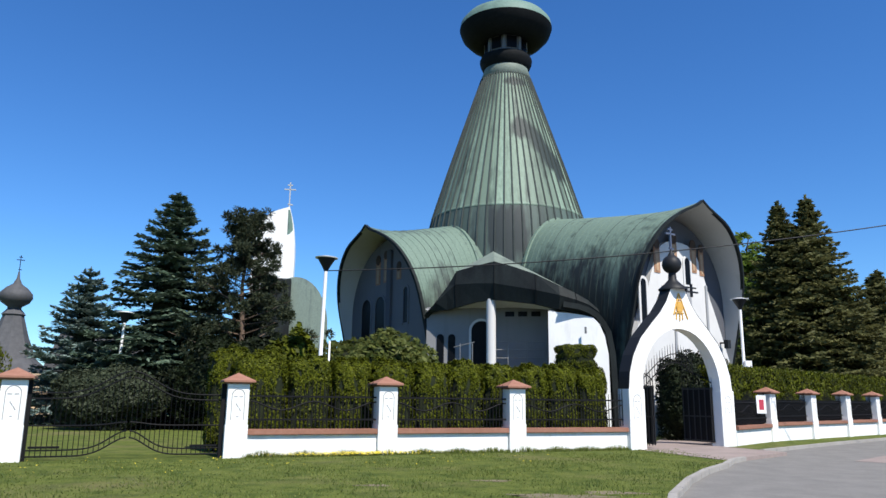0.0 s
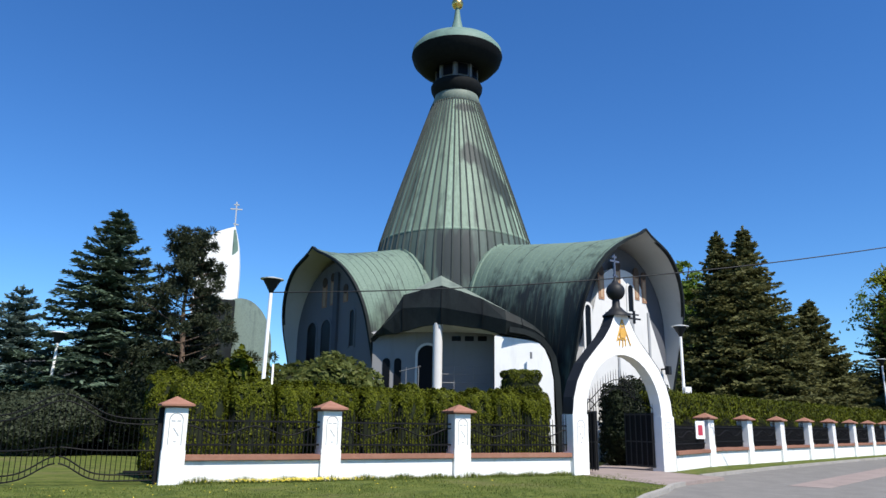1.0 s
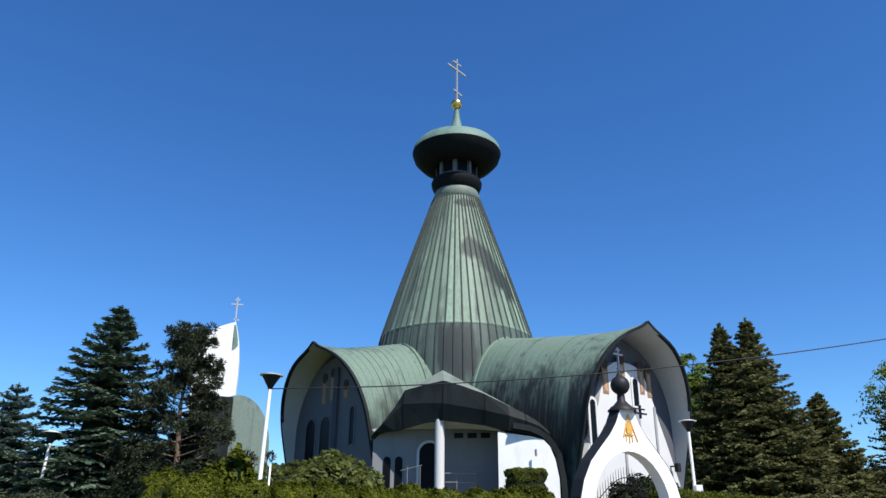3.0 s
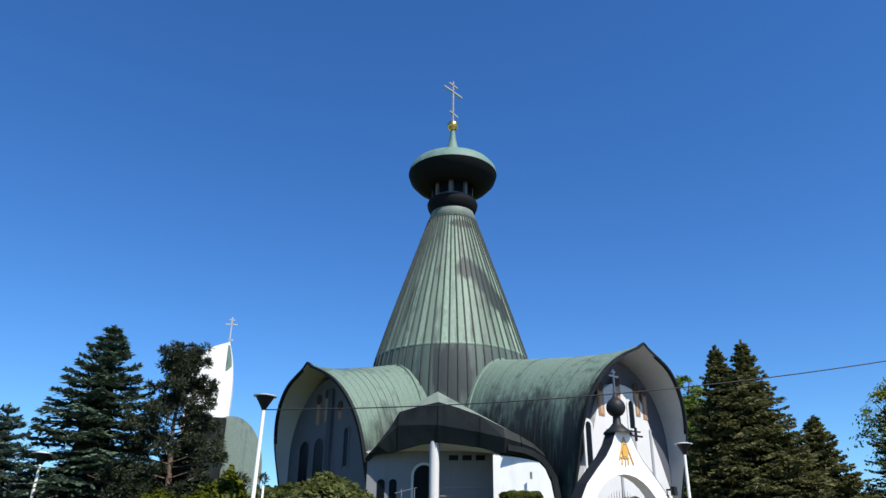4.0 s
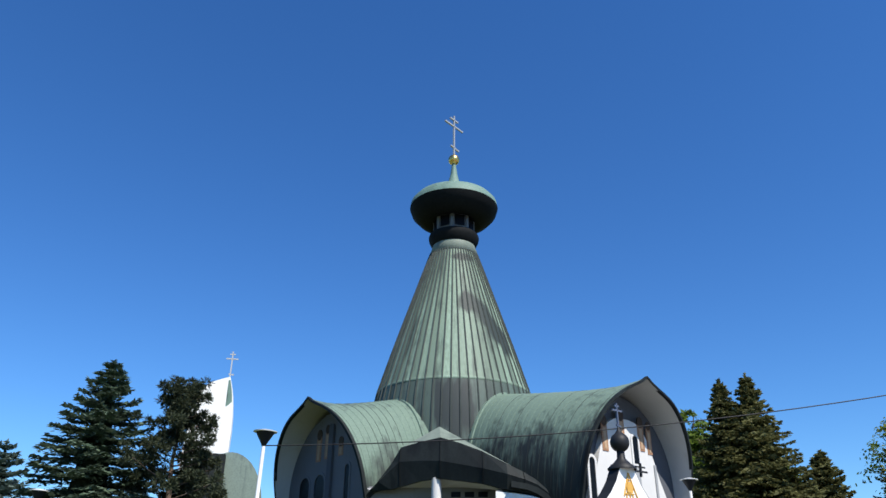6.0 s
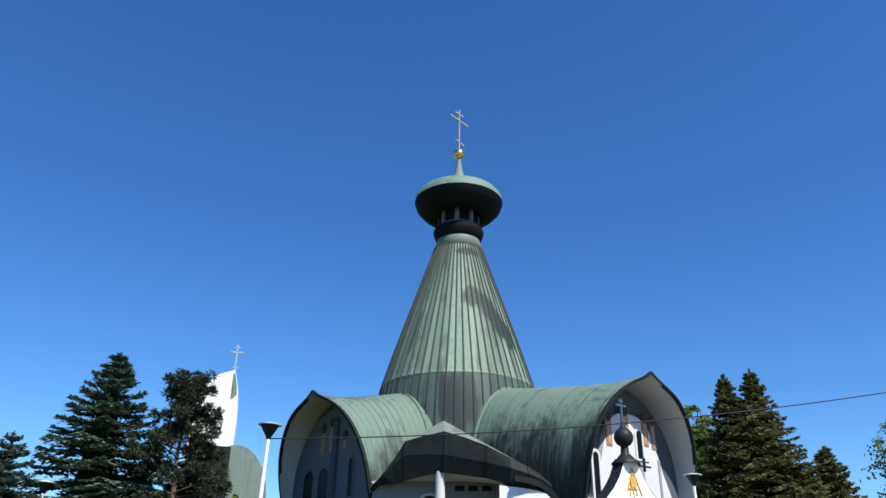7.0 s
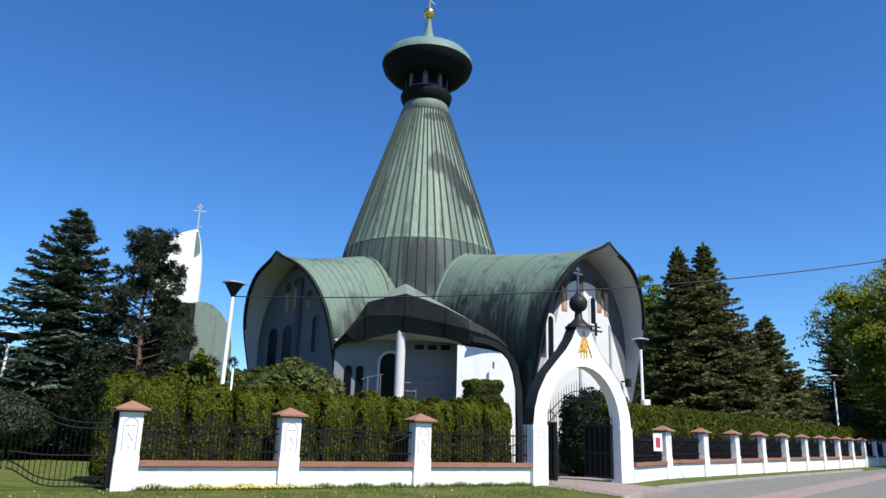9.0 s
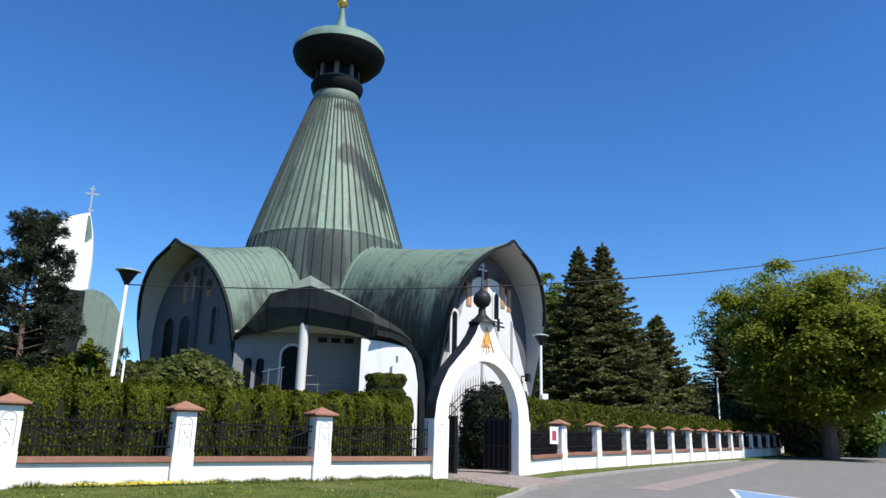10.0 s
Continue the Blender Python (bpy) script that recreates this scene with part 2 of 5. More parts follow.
def arrays(name, verts, faces, mat, parent=None, label="", smooth=False):
    me = bpy.data.meshes.new(name)
    verts, faces = np.asarray(verts, np.float32), np.asarray(faces, np.int32)
    me.vertices.add(len(verts))
    me.vertices.foreach_set("co", verts.ravel())
    k = faces.shape[1]
    me.loops.add(faces.size)
    me.loops.foreach_set("vertex_index", faces.ravel())
    me.polygons.add(len(faces))
    me.polygons.foreach_set("loop_start", np.arange(0, faces.size, k, dtype=np.int32))
    me.update(calc_edges=True)
    return from_mesh(name, me, mat, parent, label, smooth)


def box(bm, x0, x1, y0, y1, z0, z1, m=None):
    v = [bm.verts.new((x, y, z)) for x in (x0, x1) for y in (y0, y1) for z in (z0, z1)]
    if m is not None:
        for k in v:
            k.co = m @ k.co
    for f in ((0, 1, 3, 2), (4, 6, 7, 5), (0, 4, 5, 1), (2, 3, 7, 6), (0, 2, 6, 4), (1, 5, 7, 3)):
        bm.faces.new([v[i] for i in f])
    return bm


def block(x0, x1, y0, y1, z0, z1, bevel=0.0, m=None):
    bm = box(bmesh.new(), x0, x1, y0, y1, z0, z1, m)
    if bevel:
        bmesh.ops.bevel(bm, geom=bm.edges[:], offset=bevel, segments=2, affect="EDGES")
    return bm


def lathe(profile, n=32, bm=None, x=0.0, y=0.0):
    bm = bm or bmesh.new()
    rings = []
    for r, z in profile:
        if r < 1e-4:
            rings.append([bm.verts.new((x, y, z))])
        else:
            rings.append([bm.verts.new((x + r * math.cos(2 * math.pi * k / n), y + r * math.sin(2 * math.pi * k / n), z)) for k in range(n)])
    for a, b in zip(rings, rings[1:]):
        for k in range(n):
            q = [a[k % len(a)], a[(k + 1) % len(a)], b[(k + 1) % len(b)], b[k % len(b)]]
            q = list(dict.fromkeys(q))
            if len(q) > 2:
                bm.faces.new(q)
    return bm


def tube(points, r, n=8, bm=None, taper=1.0):
    """A round bar along points."""
    bm = bm or bmesh.new()
    points = [Vector(p) for p in points]
    rings = []
    for i, p in enumerate(points):
        d = (points[min(i + 1, len(points) - 1)] - points[max(i - 1, 0)]).normalized()
        side = d.cross(Vector((0, 0, 1)) if abs(d.z) < 0.9 else Vector((1, 0, 0))).normalized()
        up = side.cross(d)
        rr = r * (1 + (taper - 1) * i / max(1, len(points) - 1))
        rings.append([bm.verts.new(p + rr * (math.cos(2 * math.pi * k / n) * side + math.sin(2 * math.pi * k / n) * up)) for k in range(n)])
    for a, b in zip(rings, rings[1:]):
        for k in range(n):
            bm.faces.new((a[k], a[(k + 1) % n], b[(k + 1) % n], b[k]))
    bm.faces.new(rings[0][::-1])
    bm.faces.new(rings[-1])
    return bm


def slab(outline, z0, z1):
    """A plan outline raised from z0 to z1."""
    bm = bmesh.new()
    lo, hi = [bm.verts.new((x, y, z0)) for x, y in outline], [bm.verts.new((x, y, z1)) for x, y in outline]
    n = len(outline)
    for k in range(n):
        bm.faces.new((lo[k], lo[(k + 1) % n], hi[(k + 1) % n], hi[k]))
    top = bm.faces.new(hi)
    bmesh.ops.triangulate(bm, faces=[top])
    return bm


def strip(outer, inner, y0, y1):
    """A solid between two open outlines in the xz plane, from y0 to y1 (an arch)."""
    bm = bmesh.new()
    rows = [[bm.verts.new((x, y, z)) for x, z in line] for y in (y0, y1) for line in (outer, inner)]
    n = len(outer)
    for k in range(n - 1):
        for a, b in ((0, 1), (2, 3), (0, 2), (1, 3)):
            bm.faces.new((rows[a][k], rows[a][k + 1], rows[b][k + 1], rows[b][k]))
    for k in (0, n - 1):
        bm.faces.new((rows[0][k], rows[1][k], rows[3][k], rows[2][k]))
    return bm


def panel(outline, y0, y1):
    """A flat outline in the xz plane, made solid from y0 to y1."""
    bm = bmesh.new()
    a, b = [bm.verts.new((x, y0, z)) for x, z in outline], [bm.verts.new((x, y1, z)) for x, z in outline]
    n = len(outline)
    for k in range(n):
        bm.faces.new((a[k], a[(k + 1) % n], b[(k + 1) % n], b[k]))
    faces = [bm.faces.new(a), bm.faces.new(b[::-1])]
    bmesh.ops.triangulate(bm, faces=faces)
    return bm


def arched(cx, w, z0, z1, n=12):
    """The outline of a round-headed opening."""
    r = w / 2
    return ([(cx - r, z0), (cx + r, z0)]
            + [(cx + r * math.cos(math.pi * k / n), z1 - r + r * math.sin(math.pi * k / n)) for k in range(n + 1)])


def frame_at(origin, along):
    """A pose at a place on the ground whose x axis runs along a plan direction."""
    return pose(origin[0], origin[1], 0, 0, 0, math.degrees(math.atan2(along[1], along[0])))


# ---- ground ----
ground = arrays("ground", [(-2500, -2500, -0.14), (2500, -2500, -0.14), (2500, 2500, -0.14), (-2500, 2500, -0.14)], [(0, 1, 2, 3)], GRASS)
tagged(ground, "flat green grassland reaching to the horizon", "ground", kind="structure")
KERB_LINE = [(-60, -3.5), (-20, -2.5), (-6, -0.5), (-1.0, 2.6), (1.6, 6.5), (3.0, 10.0), (3.9, 12.7), (5.0, 15.2), (6.1, 17.3), (7.2, 19.0), (7.9, 20.4)]
KERB_FAR = [(10.6, 24.7), (13.6, 27.8), (16.25, 30.5), (23.8, 37.6), (36.0, 48.8), (46.7, 58.6), (57.3, 68.5)]
road = part("road", slab(KERB_LINE + [(9.4, 22.2)] + KERB_FAR + [(110, 96), (170, 120), (170, -60), (-60, -60)], -0.13, -0.09), ROAD)
tagged(road, "pale worn grey asphalt road and forecourt", "road", kind="structure")
lawn = part("lawn", slab(KERB_LINE + [(7.0, 24.3), (9.2, 27.2)] + [(10.2, 26.4), (10.6, 24.7)] + KERB_FAR[1:] + [(66, 200), (-200, 200), (-200, -3.5)], -0.12, 0.0), GRASS)
tagged(lawn, "mown green lawn with yellow flowers by the wall", "lawn", kind="structure")
path = part("path", slab([(7.6, 20.2), (10.9, 23.6), (9.9, 26.4), (12.2, 31.0), (10.0, 33.0), (6.3, 24.2)], -0.11, 0.012), PAVER)
tagged(path, "pinkish paved path through the gate", "path", kind="structure")

# ---- church ----
CHURCH = pose(4.13, 45.81, 0, 0, 0, -54.81)
church = thing("church", "white modern Orthodox church with green copper vaults and tall cone", "church", CHURCH)


def vault_ring(t, s0, length, w, tip):
    """One arch of a vault at share t of its way out: points (along, across, up)."""
    pts = []
    crown = 10.62 + 1.9 * (1 - t) ** 1.2
    w *= 1 - 0.3 * (1 - t) ** 2
    spring = 6.4
    n = 30
    line = [(-0.97 * w, 0.0), (-w, 2.2), (-w, 4.4)]
    line += [(-w * math.cos(math.pi * k / n), spring + (crown - spring) * math.sin(math.pi * k / n)) for k in range(n + 1)]
    line += [(w, 4.4), (w, 2.2), (0.97 * w, 0.0)]
    for y, z in line:
        z += tip * t ** 6 * math.exp(-(abs(y) / 0.62)) * (1 if z > 8 else 0)
        back = max(0.0, 10.2 - z) * 0.24 * max(0.0, (t - 0.35) / 0.65) ** 1.5
        pts.append((s0 + (length - s0) * t - back, y, z))
    return pts


def vault(arm_turn, length, w, tip, label, skin):
    """A barrel vault with copper outside, white inside and a dark rim."""
    arm = new("vault")
    arm.parent = church
    arm.matrix_basis = pose(0, 0, 0, 0, 0, arm_turn)
    tagged(arm, label)
    s0, steps = 2.5, 22
    rings = [vault_ring(k / steps, s0, length, w, tip) for k in range(steps + 1)]
    inner = [[(x, y * 0.985, z - 0.07 if z > 5 else z) for x, y, z in ring] for ring in rings]
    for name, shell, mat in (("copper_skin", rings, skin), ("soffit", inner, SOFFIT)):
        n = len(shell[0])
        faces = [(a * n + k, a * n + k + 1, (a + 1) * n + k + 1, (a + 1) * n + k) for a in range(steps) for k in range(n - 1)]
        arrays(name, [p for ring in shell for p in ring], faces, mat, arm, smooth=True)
    bm = bmesh.new()
    out = [[bm.verts.new((x + dx, y * k, z + dz)) for x, y, z in rings[-1]] for dx, k, dz in ((-0.12, 1.010, 0.04), (0.06, 1.010, 0.04), (0.06, 0.985, -0.07), (-0.12, 0.985, -0.07))]
    for a, b in zip(out, out[1:] + out[:1]):
        for k in range(len(a) - 1):
            bm.faces.new((a[k], a[k + 1], b[k + 1], b[k]))
    part("rim", bm, OXIDE_SHEET, arm, "dark sheet metal edge")
    # raised flashing where the vault meets the cone
    t = (4.95 - s0) / (length - s0)
    bm = bmesh.new()
    ring = vault_ring(t, s0, length, w, tip)
    loops = [[bm.verts.new((x + dx, y * (1 + dz * 0.2), z + (dz if z > 6.4 else 0))) for x, y, z in ring] for dx, dz in ((-0.16, -0.03), (-0.13, 0.09), (0.07, 0.09), (0.10, -0.03))]
    for a, b in zip(loops, loops[1:]):
        for k in range(len(a) - 1):
            bm.faces.new((a[k], a[k + 1], b[k + 1], b[k]))
    part("flashing", bm, skin, arm, "raised copper flashing against the cone")
    t = 0.12
    while t < 0.985:
        ring = vault_ring(t, s0, length, w, tip)
        bm = bmesh.new()
        loops = [[bm.verts.new((x + dx, y * (1 + dz * 0.24), z + (dz if z > 6.4 else 0))) for x, y, z in ring] for dx, dz in ((-0.012, -0.01), (-0.007, 0.011), (0.007, 0.011), (0.012, -0.01))]
        for a, b in zip(loops, loops[1:]):
            for k in range(len(a) - 1):
                bm.faces.new((a[k], a[k + 1], b[k + 1], b[k]))
        part("standing_seam", bm, skin if int(t * 97) % 3 else SEAM, arm)
        t += 0.62 / length
    return arm


def gable_wall(arm, at, w, openings, icons, finish, screen=False, pilaster=None):
    """The set-back end wall with its windows and painted panels; openings are (across, width, foot, head)."""
    n = 28
    line = [(-w, 0.0)] + [(-w * math.cos(math.pi * k / n), 6.4 + 4.15 * math.sin(math.pi * k / n)) for k in range(n + 1)] + [(w, 0.0)]
    turn = pose(at, 0, 0, 0, 0, 90)
    bm = panel(line, 0, 0.3)
    bm.transform(turn)
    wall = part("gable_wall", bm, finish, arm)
    if screen:
        side = [(3.98, 0.0), (3.9, 3.2), (3.24, 4.83), (2.82, 5.81), (2.42, 6.65), (2.12, 7.49), (1.9, 8.0), (1.66, 8.5), (1.3, 8.98), (0.8, 9.24), (0.35, 9.31)]
        head = [(-x, z) for x, z in side] + side[::-1]
        bm = panel(head, -0.3, -0.004)
        bm.transform(turn)
        wall = part("screen_wall", bm, WHITE, arm, "white round-topped screen wall")
        turn = pose(at + 0.3, 0, 0, 0, 0, 90)
        for cx, pw, z0, z1 in ((2.1, 0.16, 3.4, 7.35), (0.66, 0.36, 4.6, 7.05), (-0.5, 0.14, 3.0, 5.2)):
            bm = panel(arched(cx, pw, z0, z1), -0.05, 0.01)
            bm.transform(turn)
            part("wall_rib", bm, LINE_GREY, wall, "narrow grey rib")
        lamp_arm = block(3.0, 3.12, -0.3, 0.0, 4.45, 4.52)
        box(lamp_arm, 2.95, 3.2, -0.5, -0.28, 4.2, 4.62)
        lamp_arm.transform(turn)
        part("wall_lamp", lamp_arm, DARK_METAL, wall, "small dark wall lamp")
    if pilaster:
        cx, pw, z0, z1 = pilaster
        bm = panel(arched(cx, pw, z0, z1), -0.16, 0.01)
        bm.transform(turn)
        part("pilaster", bm, TYMPANUM, wall, "tall dark narrow pilaster")
    for cx, ow, z0, z1 in openings:
        bm = strip(arched(cx, ow + 0.26, z0 - 0.12, z1 + 0.13)[1:] + [(cx - ow / 2 - 0.13, z0 - 0.12)],
                   arched(cx, ow, z0, z1)[1:] + [(cx - ow / 2, z0)], -0.05, 0.02)
        bm.transform(turn)
        window = part("window", bm, WHITE if screen else finish, wall, "round-headed window with moulded surround")
        bm = panel(arched(cx, ow, z0, z1), -0.012, 0.01)
        bm.transform(turn)
        part("pane", bm, GLASS, wall, "dark glass")
    for cx, ow, z0, z1, mat in icons:
        bm = panel(arched(cx, ow, z0, z1 - 0.25), -0.03, 0.01)
        bm.transform(turn)
        shape = part("painted_panel", bm, mat, wall, "narrow painted panel with dark round top")
        bm = panel([(cx + ow * 0.5 * math.cos(a * 0.3927), z1 - 0.28 + ow * 0.6 * math.sin(a * 0.3927)) for a in range(16)], -0.05, 0.0)
        bm.transform(turn)
        part("dark_round", bm, BROWN_PAINT, wall)
        bm = panel([(cx - ow * 0.2, z0 + 0.1), (cx + ow * 0.2, z0 + 0.1), (cx + ow * 0.26, z1 - 0.6), (cx - ow * 0.26, z1 - 0.6)], -0.045, -0.032)
        bm.transform(turn)
        part("robe_shape", bm, PALE_OCHRE, wall)
    return wall


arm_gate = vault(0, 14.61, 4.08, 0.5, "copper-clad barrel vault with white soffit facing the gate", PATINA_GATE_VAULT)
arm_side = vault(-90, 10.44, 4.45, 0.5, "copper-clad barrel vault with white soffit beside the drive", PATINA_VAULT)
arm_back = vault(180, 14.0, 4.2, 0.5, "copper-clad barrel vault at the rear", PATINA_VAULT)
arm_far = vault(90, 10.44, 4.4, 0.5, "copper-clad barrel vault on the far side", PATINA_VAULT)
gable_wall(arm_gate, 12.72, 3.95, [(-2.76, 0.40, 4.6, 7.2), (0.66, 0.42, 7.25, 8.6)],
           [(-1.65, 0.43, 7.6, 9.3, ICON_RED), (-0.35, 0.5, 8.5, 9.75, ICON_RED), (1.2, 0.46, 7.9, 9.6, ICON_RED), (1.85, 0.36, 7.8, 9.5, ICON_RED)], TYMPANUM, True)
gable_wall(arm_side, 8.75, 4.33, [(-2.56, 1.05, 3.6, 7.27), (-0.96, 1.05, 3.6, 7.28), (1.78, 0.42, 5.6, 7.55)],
           [(-1.3, 0.5, 8.0, 9.75, ICON_RED), (-0.44, 0.42, 8.06, 9.95, ICON_RED), (1.0, 0.45, 8.07, 9.1, ICON_RED)], GABLE_SHADE, pilaster=(0.1, 0.44, 3.0, 9.9))
gable_wall(arm_back, 12.3, 3.85, [], [], WHITE)
gable_wall(arm_far, 8.75, 4.05, [], [], WHITE)

# cone, collar, lantern, dome, cross
CONE = [(5.45, 6.0), (5.38, 9.0), (5.2, 11.0), (5.06, 12.0), (4.87, 12.88), (4.43, 14.3), (3.96, 15.8), (3.40, 17.5), (2.80, 19.3), (2.17, 21.2), (1.66, 22.7), (1.44, 23.4)]
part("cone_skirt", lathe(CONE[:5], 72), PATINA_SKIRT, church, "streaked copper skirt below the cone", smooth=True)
part("cone", lathe(CONE[4:], 72), PATINA_CONE, church, "tall green copper cone with dark streaks", smooth=True)
for k in range(60):
    a = 2 * math.pi * k / 60
    rib = [((r + 0.03) * math.cos(a), (r + 0.03) * math.sin(a), z) for r, z in CONE[1:11]]
    part("cone_seam", tube(rib, 0.05, 4), SEAM, church)
part("cone_band", lathe([(4.91, 12.74), (4.925, 12.78), (4.90, 12.88), (4.87, 12.92)], 72), PATINA_CONE, church, smooth=True)
part("cone_cap", lathe([(1.70, 22.6), (1.745, 22.62), (1.5, 23.35), (1.47, 23.6)], 48), PATINA_CAP, church, "smooth copper collar sheet", smooth=True)
part("collar", lathe([(1.45, 23.35), (1.58, 23.5), (1.74, 23.85), (1.78, 24.1), (1.7, 24.3), (1.42, 24.36)], 48), BLACK_COPPER, church, "dark rounded collar", smooth=True)
lantern = part("lantern", lathe([(1.40, 24.3), (1.40, 25.6)], 8), LANTERN, church, "dark glazed lantern")
for k in range(8):
    a = 2 * math.pi * (k + 0.5) / 8
    m = pose(1.34 * math.cos(a), 1.34 * math.sin(a), 0, 0, 0, math.degrees(a))
    part("lantern_window", block(-0.02, 0.03, -0.34, 0.34, 24.6, 25.4, 0, m), GLASS, lantern, "small dark lantern window")
    a = 2 * math.pi * k / 8
    m = pose(1.42 * math.cos(a), 1.42 * math.sin(a), 0, 0, 0, math.degrees(a))
    part("lantern_post", block(-0.05, 0.05, -0.1, 0.1, 24.4, 25.6, 0, m), LANTERN, lantern)
DOME = [(1.35, 25.45), (1.9, 25.28), (2.55, 25.5), (3.0, 25.98), (3.16, 26.45), (3.08, 26.85), (2.75, 27.25), (2.15, 27.58), (1.5, 27.8), (0.95, 28.0), (0.62, 28.3), (0.42, 28.7), (0.26, 29.4), (0.17, 30.1), (0.15, 30.4)]
part("dome", lathe(DOME[4:], 64), PATINA_DOME, church, "flattened green copper onion dome", smooth=True)
# the shade below the dome's widest ring is put into this near-black colour
part("dome_underside", lathe(DOME[:5], 64), BLACK_COPPER, church, "dome underside, its shade painted in as black copper", smooth=True)
part("ball", lathe([(0.0, 30.25)] + [(0.42 * math.sin(math.pi * k / 12), 30.68 - 0.42 * math.cos(math.pi * k / 12)) for k in range(1, 12)] + [(0.0, 31.1)], 24), GOLD, church, "gilded ball", smooth=True)


def cross(parent, m, h, mat, wide=0.42, thick=0.03):
    """An Orthodox cross of height h with its three bars."""
    t = h * thick
    part("cross_upright", block(-t, t, -t, t, 0, h, 0, m), mat, parent, "metal cross upright")
    part("cross_bar", block(-wide * h / 2, wide * h / 2, -t, t, h * 0.72, h * 0.72 + 2 * t, 0, m), mat, parent)
    part("cross_top_bar", block(-wide * h * 0.22, wide * h * 0.22, -t, t, h * 0.88, h * 0.88 + 2 * t, 0, m), mat, parent)
    part("cross_foot_bar", block(-wide * h * 0.22, wide * h * 0.22, -t, t, h * 0.18, h * 0.18 + 2 * t, 0, m @ Matrix.Translation((0, 0, 0)) @ pose(0, 0, 0, 0, 8, 0)), mat, parent)


cross(church, pose(0, 0, 31.05, 0, 0, 100), 3.6, SILVER, 0.58, 0.016)

# entrance canopy in the corner between the two vaults
CANOPY = [  # eave stations: along the gate arm, along the side arm, top, crease, foot
    (4.72, 9.51, 5.70, 5.65, 5.55), (4.95, 9.42, 5.98, 5.92, 5.80), (5.35, 9.26, 6.40, 6.25, 5.88), (5.95, 9.01, 7.10, 6.75, 5.88), (6.43, 8.82, 7.80, 7.10, 5.98),
    (7.46, 8.40, 7.98, 7.08, 6.18), (8.45, 8.00, 8.10, 7.00, 6.23), (9.38, 7.53, 7.76, 6.78, 6.08), (10.34, 7.04, 7.33, 6.55, 5.92), (11.35, 6.50, 6.74, 6.25, 5.62),
    (11.75, 5.85, 6.40, 6.05, 5.50), (12.02, 5.34, 6.10, 5.85, 5.38), (12.25, 4.88, 5.70, 5.50, 5.10), (12.43, 4.55, 4.90, 4.70, 4.35)]
bm = bmesh.new()
rows = []
for u, v, top, crease, foot in CANOPY:
    k = 0.965
    rows.append([bm.verts.new(p) for p in ((u * 0.975, -v * 0.975, top + 0.015), (u * 0.985, -v * 0.985, top), (u, -v, crease), (u * 0.985, -v * 0.985, foot), (u * k * 0.985, -v * k * 0.985, foot + 0.03))])
for a, b in zip(rows, rows[1:]):
    for k in range(4):
        bm.faces.new((a[k], a[k + 1], b[k + 1], b[k]))
part("canopy_fascia", bm, OXIDE_SHEET, church, "black sheet metal canopy edge sweeping down at both ends")
bm = bmesh.new()
apex, hub = bm.verts.new((6.77, -6.67, 9.0)), bm.verts.new((4.3, -4.3, 9.4))
line = [bm.verts.new((u * 0.975, -v * 0.975, top + 0.02)) for u, v, top, _, _ in CANOPY]
for a, b in zip(line, line[1:]):
    bm.faces.new((a, b, apex))
bm.faces.new((line[0], apex, hub))
bm.faces.new((line[-1], hub, apex))
part("canopy_roof", bm, PATINA_CAP, church, "green copper canopy top")
for t in (0.2, 0.36, 0.5, 0.64, 0.8):
    k = t * (len(CANOPY) - 1)
    u, v, top, crease, foot = CANOPY[int(k)]
    part("fascia_seam", tube([(u * 0.986, -v * 0.986, top), (u * 1.002, -v * 1.002, crease), (u * 0.987, -v * 0.987, foot)], 0.018, 4), BLACK_COPPER, church)
bm = bmesh.new()
front_line = [bm.verts.new((u * 0.955, -v * 0.955, foot + 0.03)) for u, v, _, _, foot in CANOPY[1:13]]
back_line = [bm.verts.new((4.4 + 4.5 * k / 11, -9.3 + 4.5 * k / 11, 6.05)) for k in range(12)]
for k in range(11):
    bm.faces.new((front_line[k], front_line[k + 1], back_line[k + 1], back_line[k]))
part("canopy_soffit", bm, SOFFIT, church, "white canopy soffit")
part("column", lathe([(0.23, 2.4), (0.23, 6.3)], 20, None, 7.97, -7.8), WHITE, church, "slender round white column", smooth=True)
band = [(11.45, -6.4, 5.8), (11.8, -5.75, 5.7), (12.02, -5.36, 5.55), (12.2, -5.02, 5.32), (12.32, -4.8, 5.0), (12.44, -4.6, 4.6), (12.52, -4.45, 3.6), (12.55, -4.4, 2.0), (12.55, -4.38, 0.0)]
bm = bmesh.new()
rings, face = [], Vector((0.74, -0.67, 0))
for k, p in enumerate(band):
    d = (Vector(band[min(k + 1, len(band) - 1)]) - Vector(band[max(k - 1, 0)])).normalized()
    w = face.cross(d).normalized()
    rings.append([bm.verts.new(Vector(p) + w * a + face * b) for a, b in ((-0.10, -0.1), (0.15, -0.1), (0.15, 0.1), (-0.10, 0.1))])
for a, b in zip(rings, rings[1:]):
    for k in range(4):
        bm.faces.new((a[k], a[(k + 1) % 4], b[(k + 1) % 4], b[k]))
part("trim_band", bm, OXIDE_SHEET, church, "flat grey sheet metal trim")
# walls under the canopy
PORCH = pose(4.5, -9.2, 0, 0, 0, 45.7)
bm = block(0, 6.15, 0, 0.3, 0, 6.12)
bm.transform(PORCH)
porch = part("porch_wall", bm, SHADED_RENDER, church, "porch wall, the canopy's shade painted into its grey")


def on_porch(name, bm, mat, label=""):
    bm.transform(PORCH)
    return part(name, bm, mat, porch, label)


